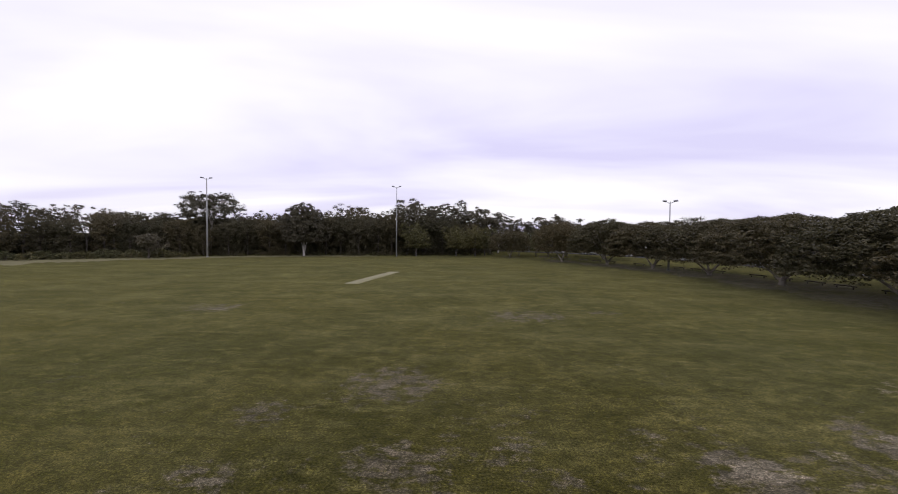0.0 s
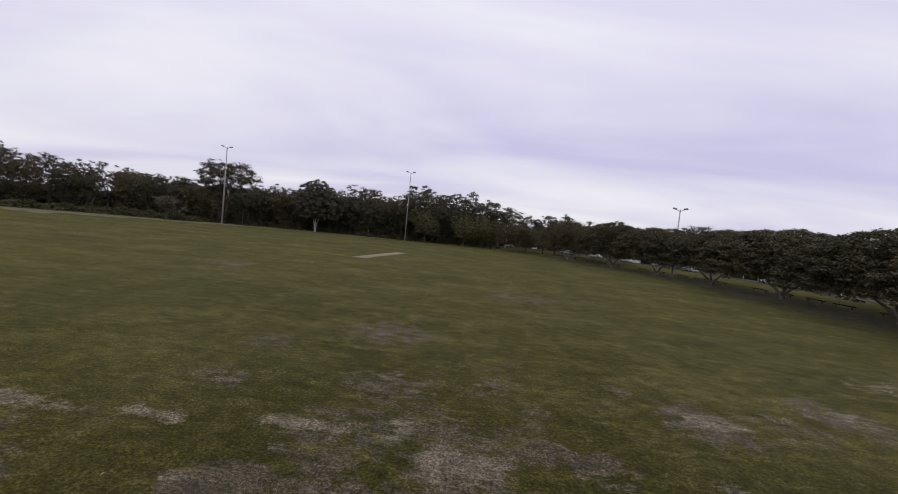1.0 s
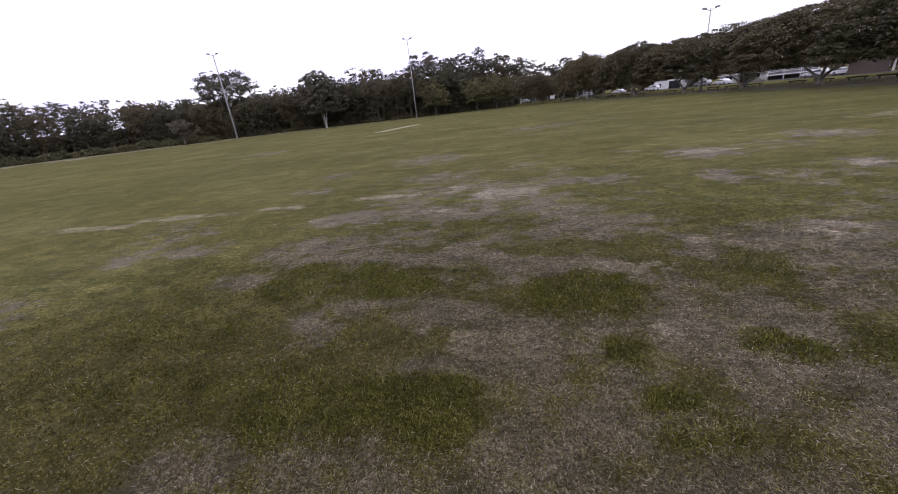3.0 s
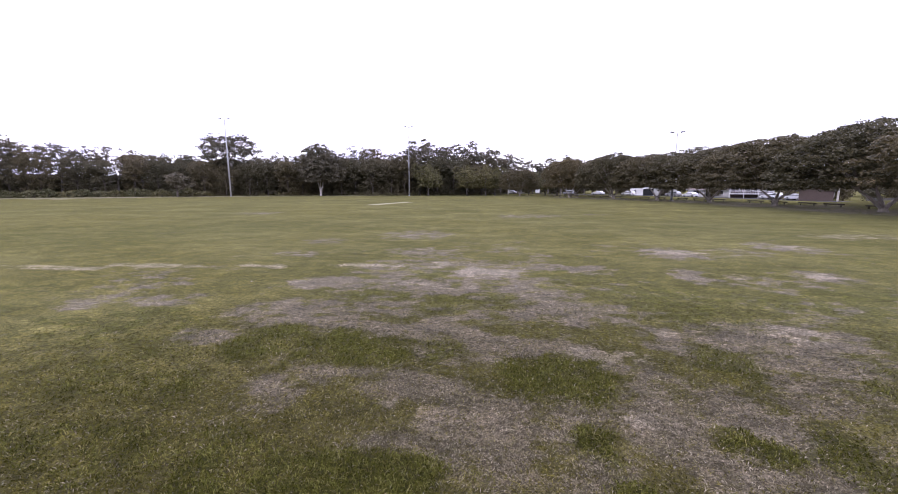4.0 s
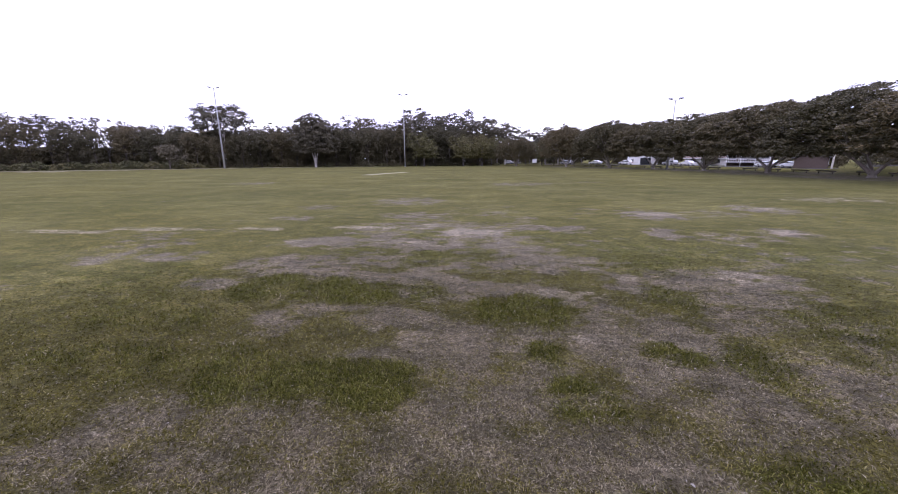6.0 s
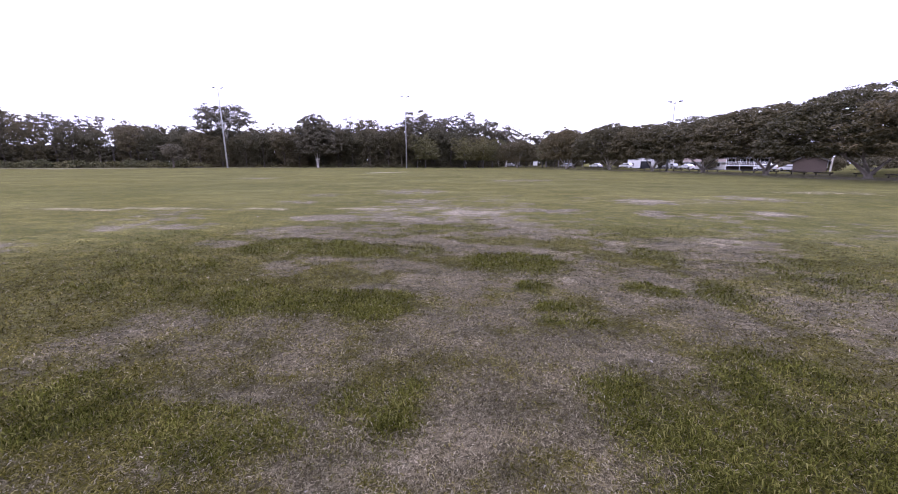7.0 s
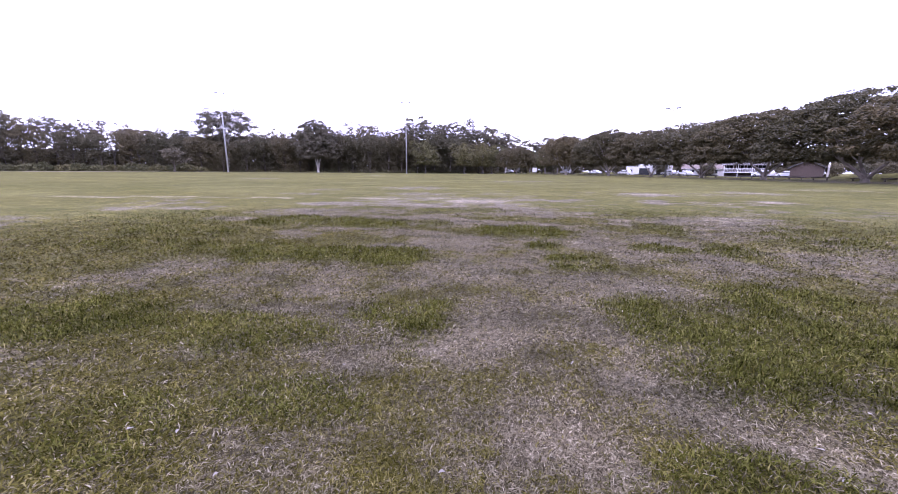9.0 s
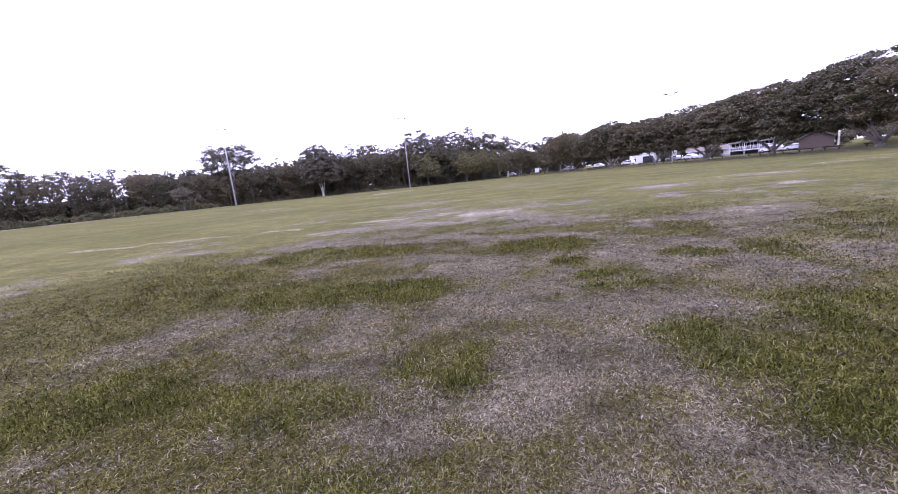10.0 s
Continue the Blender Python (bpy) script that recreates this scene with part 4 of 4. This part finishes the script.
# ---- the street behind ----
def strip_mesh(name, line, wide, lift, mat, label, category):
    """A road or kerb that follows a line over the ground."""
    pts = []
    for (x0, y0), (x1, y1) in zip(line, line[1:]):
        n = max(2, int(math.hypot(x1 - x0, y1 - y0) / 3))
        pts += [(x0 + (x1 - x0) * i / n, y0 + (y1 - y0) * i / n) for i in range(n)]
    pts.append(line[-1])
    p = np.array(pts)
    way = np.gradient(p, axis=0)
    way /= np.linalg.norm(way, axis=1)[:, None]
    side = np.stack([-way[:, 1], way[:, 0]], 1)
    verts = []
    for offset, down in ((-wide / 2, -0.25), (-wide / 2, 0), (wide / 2, 0), (wide / 2, -0.25)):
        q = p + side * offset
        verts.append(np.stack([q[:, 0], q[:, 1], ground_height(q[:, 0], q[:, 1]) + lift + down], 1))
    n = len(p)
    faces = [(k * n + i, k * n + i + 1, (k + 1) * n + i + 1, (k + 1) * n + i) for k in range(3) for i in range(n - 1)]
    return tagged(new(name, fast_mesh(name, np.concatenate(verts), np.array(faces), mat)), label, category, kind="structure")


STREET = [(79.0, -40.0), (74.5, 40.0), (71.5, 70.0), (67.5, 100.0), (59.0, 124.0), (45.5, 144.0), (26.0, 160.0), (4.0, 172.0), (-20.0, 200.0)]
strip_mesh("road", STREET, 7.0, 0.03, ASPHALT, "grey asphalt street behind the fig trees", "road")
pitch = strip_mesh("cricket_pitch", [(-16.0, 49.9), (-14.2, 69.6)], 2.0, 0.012, MATTING, "pale straw-coloured matting cricket pitch laid in the turf", "pitch")


def extruded(profile, width, taper=1.0, taper_from=99.0):
    """A side profile of (y, z) drawn out over a width, narrowing above a height."""
    bm = bmesh.new()
    rows = []
    for s in (-1, 1):
        rows.append([bm.verts.new((s * width / 2 * (taper if z > taper_from else 1.0), y, z)) for y, z in profile])
    n = len(profile)
    bm.faces.new(rows[0][::-1])
    bm.faces.new(rows[1])
    for i in range(n):
        bm.faces.new((rows[0][i], rows[0][(i + 1) % n], rows[1][(i + 1) % n], rows[1][i]))
    bmesh.ops.recalc_face_normals(bm, faces=bm.faces)
    return bm


def car(label, paint, shape="sedan"):
    ob = thing("car" if shape != "van" else "van", label, "car", "cars along the street")
    if shape == "van":
        hull = [(-2.4, 0.35), (2.3, 0.35), (2.45, 0.6), (2.4, 1.0), (1.75, 1.2), (1.1, 1.95), (-2.3, 2.0), (-2.45, 1.0)]
        glass = [(1.68, 1.22), (1.12, 1.85), (-0.2, 1.86), (-0.2, 1.22)]
    elif shape == "wagon":
        hull = [(-2.2, 0.35), (2.2, 0.35), (2.3, 0.6), (2.2, 0.85), (1.1, 0.98), (0.45, 1.52), (-1.9, 1.55), (-2.25, 0.95)]
        glass = [(0.98, 1.0), (0.42, 1.45), (-1.8, 1.47), (-2.05, 1.0)]
    else:
        hull = [(-2.2, 0.32), (2.2, 0.32), (2.3, 0.55), (2.15, 0.8), (1.0, 0.95), (0.3, 1.42), (-0.9, 1.44), (-1.6, 1.0), (-2.25, 0.92)]
        glass = [(0.88, 0.97), (0.28, 1.36), (-0.88, 1.38), (-1.42, 1.0)]
    bm = extruded(hull, 1.76, 0.84, 1.15)
    bmesh.ops.bevel(bm, geom=list(bm.edges), offset=0.05, segments=2, affect="EDGES", profile=0.6)
    body = part("body", bm, paint, ob)
    part("window", extruded(glass, 1.772, 0.85, 1.15), DARK_GLASS, body, "dark glass")
    for y in (1.4, -1.4):
        for s in (-1, 1):
            wheel = part("wheel", rod(0.33, 0.33, 0.22, pose(s * 0.8 - 0.11, y, 0.33, 0, 90, 0), 18), RUBBER, ob, "black tyre")
            part("rim", rod(0.2, 0.18, 0.03, pose(s * 0.92 - (0.0 if s > 0 else 0.03), y, 0.33, 0, 90, 0), 14), ALLOY, wheel)
    for s in (-1, 1):
        part("headlight", box((0.34, 0.06, 0.14), pose(s * 0.62, 2.24, 0.68), 0.02), LAMP_GLASS, ob)
        part("tail_light", box((0.26, 0.05, 0.16), pose(s * 0.68, -2.24, 0.75), 0.02), TAIL_RED, ob)
    return ob


TAIL_RED = worn("tail_light_red", (0.2, 0.01, 0.01), (0.3, 0.02, 0.02), 3, 0.3, bump=0)
car_kinds = {"sedan": car("white sedan parked by the street", PAINT_WHITE), "wagon": car("silver wagon parked by the street", PAINT_SILVER, "wagon"),
             "white_wagon": car("white wagon parked by the street", PAINT_WHITE, "wagon")}
for kind, x, y, turn_by in (("white_wagon", 67.8, 90.6, 8), ("sedan", 68.7, 84.4, 6), ("white_wagon", 50.5, 131.5, 26), ("sedan", 60.6, 111.5, 16), ("wagon", 58.4, 117.0, 18),
                            ("sedan", 43.0, 140.5, 42), ("wagon", 33.9, 147.5, 48), ("sedan", 12.5, 163.0, 62)):
    plant(car_kinds[kind], at(x, y, -0.05, turn_by))


# ---- houses over the street ----
def gable(width, depth, low, rise, over, m):
    """A pitched roof slab with eaves, its ridge along x."""
    bm = bmesh.new()
    half = depth / 2 + over
    outer = [(-half, low - 0.12), (0, low + rise), (half, low - 0.12), (half, low - 0.3), (0, low + rise - 0.2), (-half, low - 0.3)]
    sides = [[bm.verts.new(m @ Vector((s * (width / 2 + over), y, z))) for y, z in outer] for s in (-1, 1)]
    for quad in ((0, 1, 4, 5), (1, 2, 3, 4)):
        bm.faces.new([sides[0][i] for i in quad])
        bm.faces.new([sides[1][i] for i in reversed(quad)])
    for i in range(6):
        j = (i + 1) % 6
        bm.faces.new((sides[0][j], sides[0][i], sides[1][i], sides[1][j]))
    bmesh.ops.recalc_face_normals(bm, faces=bm.faces)
    return bm


def gable_wall(width, depth, low, rise):
    bm = bmesh.new()
    outline = [(-depth / 2, -0.6), (depth / 2, -0.6), (depth / 2, low - 0.2), (0, low + rise - 0.22), (-depth / 2, low - 0.2)]
    sides = [[bm.verts.new((s * width / 2, y, z)) for y, z in outline] for s in (-1, 1)]
    bm.faces.new(sides[0])
    bm.faces.new(sides[1][::-1])
    for i in range(5):
        j = (i + 1) % 5
        bm.faces.new((sides[0][j], sides[0][i], sides[1][i], sides[1][j]))
    bmesh.ops.recalc_face_normals(bm, faces=bm.faces)
    return bm


def house(label, width, depth, low, rise, wall_mat, roof_mat, windows, door=None, verandah=False, second=0.0):
    """A house whose front looks along -y; windows are (x, z, wide, high)."""
    ob = thing("house", label, "house", "houses along the street")
    wall = part("wall", gable_wall(width, depth, low, rise), wall_mat, ob)
    roof = part("roof", gable(width, depth, low, rise, 0.55, Matrix()), roof_mat, ob)
    part("gutter", box((width + 1.1, 0.12, 0.14), pose(0, -depth / 2 - 0.6, low - 0.26), 0.03), TRIM_WHITE, roof)
    for x, z, w, h in windows:
        win = part("window", box((w + 0.16, 0.1, h + 0.16), pose(x, -depth / 2 - 0.03, z), 0.015), TRIM_WHITE, ob, "white window frame")
        part("pane", box((w / 2 - 0.05, 0.03, h), pose(x - w / 4, -depth / 2 - 0.075, z), 0.004), DARK_GLASS, win)
        part("pane", box((w / 2 - 0.05, 0.03, h), pose(x + w / 4, -depth / 2 - 0.075, z), 0.004), DARK_GLASS, win)
        part("sill", box((w + 0.3, 0.2, 0.06), pose(x, -depth / 2 - 0.1, z - h / 2 - 0.1), 0.01), TRIM_WHITE, win)
    if door:
        # one dark panel serves for doors and for the shade inside garages
        d = part("door", box((door[1], 0.08, door[2]), pose(door[0], -depth / 2 - 0.03, door[2] / 2), 0.015), DARK_GLASS, ob, "dark panel for a door or shaded garage opening")
        part("door_frame", box((door[1] + 0.2, 0.05, 0.1), pose(door[0], -depth / 2 - 0.05, door[2] + 0.05), 0.01), TRIM_WHITE, d)
    if verandah:
        z = second
        part("verandah_floor", box((width, 2.2, 0.18), pose(0, -depth / 2 - 1.1, z), 0.02), TRIM_WHITE, ob)
        part("verandah_roof", box((width + 0.6, 2.5, 0.1), pose(0, -depth / 2 - 1.1, low - 0.25, 4, 0, 0), 0.02), roof_mat, ob)
        n = max(3, int(width / 2.6))
        for i in range(n + 1):
            x = -width / 2 + 0.1 + i * (width - 0.2) / n
            part("post", box((0.14, 0.14, low - 0.2 + 0.3), pose(x, -depth / 2 - 2.1, (low - 0.4) / 2), 0.015), TRIM_WHITE, ob)
        rail = part("railing", box((width, 0.08, 0.08), pose(0, -depth / 2 - 2.1, z + 1.0), 0.01), TRIM_WHITE, ob)
        k = int(width / 0.35)
        for i in range(k):
            part("slat", box((0.08, 0.03, 0.82), pose(-width / 2 + 0.2 + i * (width - 0.4) / (k - 1), -depth / 2 - 2.1, z + 0.52)), TRIM_WHITE, rail)
    return ob


# the dark brick wall stands in for the shade behind the verandah
h = house("long raised house with a white railed verandah and dark windows", 9.2, 8.0, 3.3, 0.5, BRICK_WALL, DARK_ROOF,
          [(-3.4, 2.4, 1.6, 1.1), (-1.1, 2.4, 1.6, 1.1), (1.2, 2.4, 1.6, 1.1), (3.5, 2.4, 1.6, 1.1)], None, True, 1.1)
h.matrix_basis = at(73.9, 106.7, 0, -33)
h = house("low white house with a tan pitched roof", 10.5, 8.0, 2.3, 1.5, WHITE_WALL, TAN_ROOF, [(-3, 1.3, 1.6, 1.1), (3, 1.3, 1.6, 1.1)], (0, 1.0, 2.0))
h.matrix_basis = at(71.0, 121.5, 0, -30)
h = house("white two-storey house with small windows and an open garage", 7.6, 8.0, 5.0, 1.2, WHITE_WALL, PALE_ROOF,
          [(-2.4, 3.7, 1.0, 1.0), (-0.2, 3.7, 1.0, 1.0), (2.2, 3.7, 1.2, 1.0), (-2.2, 1.3, 0.8, 1.0)], (1.9, 3.2, 2.3))
h.matrix_basis = at(57.2, 137.0, 0, -22)
h = house("small white gabled house", 7.0, 9.0, 4.2, 2.0, WHITE_WALL, PALE_ROOF, [(-2, 2.8, 1.2, 1.1), (2, 2.8, 1.2, 1.1)], (0, 2.4, 2.1))
h.matrix_basis = at(65.0, 137.0, 0, -25)
h = house("brown brick gabled house with a dark roof and garage", 10.0, 5.2, 2.3, 1.5, BRICK_WALL, DARK_ROOF, [(-3.6, 1.5, 1.2, 1.1)], (1.5, 4.0, 2.1))
part("corner_post", box((0.32, 0.32, 3.0), pose(-4.6, -3.2, 1.4), 0.03), CREAM_WALL, h, "pale rendered corner post")
h.matrix_basis = at(72.4, 84.2, 0, 50)
h = house("pale house half hidden by street trees", 13.0, 9.0, 3.0, 2.0, CREAM_WALL, PALE_ROOF, [(-4, 1.5, 1.8, 1.2), (2, 1.5, 1.6, 1.2)], (4.5, 1.0, 2.05))
h.matrix_basis = at(14.0, 196.0, 0, 6)


def paling_fence(length):
    fence = thing("paling_fence", "grey weathered paling fence along the verge", "fence")
    for z in (0.25, 0.75):
        part("rail", box((length, 0.05, 0.09), pose(0, 0.05, z), 0.01), FENCE_GREY, fence)
    n = int(length / 0.22)
    first_slat = None
    for i in range(n):
        x = -length / 2 + 0.1 + i * 0.22
        if first_slat is None:
            first_slat = part("slat", box((0.19, 0.025, 0.95), pose(0, 0, 0.47)), FENCE_GREY, fence)
            mesh = first_slat.data
            first_slat.location.x = x
        else:
            part("slat", mesh, FENCE_GREY, fence).location.x = x
    return fence


paling_fence(6.0).matrix_basis = at(77.0, 74.0, 0.1, -45)
hedge = woodland_tree(81, 3.4, 2.6, 0.1, WOOD_LEAF, "hedge_bush", "dark rounded hedge bush by the street", "", 12, 0.4)
for x, y, k in ((77.5, 84.0, 0.75), (80.0, 80.5, 0.7), (82.5, 78.5, 0.8), (85.0, 76.0, 0.75), (70.2, 88.5, 0.5), (69.0, 116.0, 0.9), (61.0, 128.0, 1.0), (52.0, 143.0, 0.9), (8.0, 178.0, 1.1), (22.0, 176.0, 1.2), (31.0, 168.0, 1.2), (40.0, 160.0, 1.2), (48.0, 152.0, 1.1)):
    plant(hedge, at(x, y, 0.1, x * 31, k))


def street_sign():
    sign = thing("notice_board", "white rectangular notice board on two posts", "sign")
    part("board", box((1.7, 0.06, 1.9), pose(0, 0, 1.5), 0.01), TRIM_WHITE, sign)
    for s in (-0.7, 0.7):
        part("post", rod(0.05, 0.05, 2.6, pose(s, 0.07, -0.2), 8), GALVANISED, sign)
    return sign


street_sign().matrix_basis = at(22.6, 154.5, 0, -6)


def street_lamp():
    lamp = thing("street_lamp", "pale street lamp post with a bent outreach arm", "street lamp")
    part("pole", tubes("pole", [[(0, 0, -0.1, 0.11), (0, 0, 3, 0.09), (0, 0, 6.2, 0.07), (-0.3, 0, 6.9, 0.06), (-1.5, 0, 7.2, 0.05)]], GALVANISED, 10), GALVANISED, lamp)
    part("lantern", box((0.7, 0.26, 0.14), pose(-1.7, 0, 7.2, 0, 5, 0), 0.04), LAMP_GLASS, lamp)
    return lamp


lamp = street_lamp()
lamp.matrix_basis = at(57.5, 115.5, 0, 0)
copy_thing(lamp, at(33.5, 151.0, 0, 40))
copy_thing(lamp, at(17.0, 163.0, 0, 55))


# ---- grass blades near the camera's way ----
# below the camera's low stand; blades fill only the sector it looks over
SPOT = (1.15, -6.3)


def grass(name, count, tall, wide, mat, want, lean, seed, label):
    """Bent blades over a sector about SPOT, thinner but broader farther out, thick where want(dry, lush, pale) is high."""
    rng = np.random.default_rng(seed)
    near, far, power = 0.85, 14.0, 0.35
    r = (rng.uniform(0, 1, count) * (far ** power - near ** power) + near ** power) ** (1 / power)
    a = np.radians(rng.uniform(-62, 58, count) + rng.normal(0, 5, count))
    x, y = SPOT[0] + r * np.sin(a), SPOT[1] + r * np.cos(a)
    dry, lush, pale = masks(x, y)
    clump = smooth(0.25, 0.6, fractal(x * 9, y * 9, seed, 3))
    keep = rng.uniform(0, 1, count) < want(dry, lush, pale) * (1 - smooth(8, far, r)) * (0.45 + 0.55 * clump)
    x, y, lush, r = x[keep], y[keep], lush[keep], r[keep]
    n = len(x)
    bumps = (fractal(x * 0.8, y * 0.8, 5, 4) - 0.5) * 0.05 * smooth(60, 20, np.hypot(x, y)) + 0.012 * lush
    grow = np.clip((r / 1.8) ** 0.5, 0.8, 2.1)
    h = tall * rng.uniform(0.5, 1.4, n) * (1 + 0.5 * lush) * grow ** 0.5
    w = wide * rng.uniform(0.6, 1.35, n) * grow
    t = rng.uniform(0, 2 * np.pi, n)
    tilt = lean * rng.uniform(0.35, 1.5, n) * (1 - 0.35 * lush)
    up = h / np.sqrt(1 + tilt ** 2)
    out = up * tilt
    way = np.stack([np.cos(t), np.sin(t), 0 * t], 1)
    twist = rng.uniform(-0.5, 0.5, n)
    side = np.stack([-np.sin(t), np.cos(t), twist], 1) * (w / 2)[:, None]
    root = np.stack([x, y, ground_height(x, y) + bumps - 0.004], 1)
    middle = root + way * (out * 0.45)[:, None]
    middle[:, 2] += up * rng.uniform(0.55, 0.9, n)
    tip = root + way * out[:, None]
    tip[:, 2] += up * rng.uniform(0.5, 1.0, n)
    verts = np.stack([root, middle + side, tip, middle - side], 1).reshape(-1, 3)
    me = fast_mesh(name, verts, np.arange(4 * n).reshape(n, 4), mat)
    return tagged(new(name, me), label, "grass", kind="stuff")


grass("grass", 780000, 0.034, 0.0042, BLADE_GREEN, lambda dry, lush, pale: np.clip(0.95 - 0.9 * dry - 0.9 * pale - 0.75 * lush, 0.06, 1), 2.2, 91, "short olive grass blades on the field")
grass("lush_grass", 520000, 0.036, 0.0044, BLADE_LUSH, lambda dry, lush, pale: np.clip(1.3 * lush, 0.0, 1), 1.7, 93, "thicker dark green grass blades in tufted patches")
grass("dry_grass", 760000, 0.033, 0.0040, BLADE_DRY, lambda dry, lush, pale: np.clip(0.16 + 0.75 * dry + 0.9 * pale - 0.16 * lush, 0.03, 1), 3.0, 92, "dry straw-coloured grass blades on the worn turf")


def fallen_leaf(x, y, size, turn_by):
    """A curled dead leaf with a midrib."""
    rng = np.random.default_rng(int(abs(x * 100)))
    leaf = thing("fallen_leaf", "curled bleached leaf lying on the worn grass", "leaf", "leaves on the grass")
    steps = 7
    f = np.linspace(0, 1, steps)
    half = 0.28 * np.sin(np.pi * f) ** 0.8 + 0.01
    curl = 0.16 * np.sin(np.pi * f) + 0.1 * f
    verts = np.concatenate([np.stack([f - 0.5, k * half, curl + 0.55 * abs(k) * half], 1) for k in (-1, -0.4, 0.4, 1)]) * size
    i, j = np.meshgrid(np.arange(3), np.arange(steps - 1), indexing="ij")
    a = (i * steps + j).ravel()
    part("blade", fast_mesh("blade", verts, np.stack([a, a + 1, a + steps + 1, a + steps], 1), LITTER, True), LITTER, leaf)
    rib = [(size * (v - 0.5), 0, size * (0.16 * math.sin(math.pi * v) + 0.1 * v) + 0.001, size * 0.02) for v in f]
    part("midrib", tubes("midrib", [rib], LITTER, 5), LITTER, leaf)
    leaf.matrix_basis = at(x, y, -0.016, turn_by)


for x, y, size, turn_by in ((-2.69, 5.16, 0.075, 20), (-6.03, 5.76, 0.08, 70), (2.87, -2.53, 0.045, 130), (1.02, -4.86, 0.026, 10), (0.2, -4.95, 0.022, 60), (-0.12, -4.75, 0.024, 100), (1.72, 5.98, 0.08, 15)):
    fallen_leaf(x, y, size, turn_by)


def fallen_twig():
    """A thin bare stick with one side shoot."""
    rng = np.random.default_rng(5)
    twig = thing("fallen_twig", "thin dark bare twig lying on the turf", "twig")
    part("stem", tubes("stem", [bend(rng, (-0.32, 0, 0.012), (0.32, 0.03, 0.02), 0.012, 0.005, 8, 0.05)], DARK_BARK, 6), DARK_BARK, twig)
    part("shoot", tubes("shoot", [bend(rng, (0.02, 0.01, 0.02), (0.16, 0.1, 0.03), 0.007, 0.003, 4, 0.05)], DARK_BARK, 5), DARK_BARK, twig)
    return twig


fallen_twig().matrix_basis = at(1.36, 5.9, -0.012, 6)


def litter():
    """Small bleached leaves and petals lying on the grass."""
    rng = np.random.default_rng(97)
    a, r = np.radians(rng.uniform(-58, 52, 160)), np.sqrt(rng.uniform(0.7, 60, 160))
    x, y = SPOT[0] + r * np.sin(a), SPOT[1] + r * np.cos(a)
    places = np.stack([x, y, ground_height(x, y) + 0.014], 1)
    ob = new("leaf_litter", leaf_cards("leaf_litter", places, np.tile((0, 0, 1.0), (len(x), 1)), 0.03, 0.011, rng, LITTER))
    tagged(ob, "small bleached leaves scattered on the grass", "leaf litter", kind="stuff")


litter()
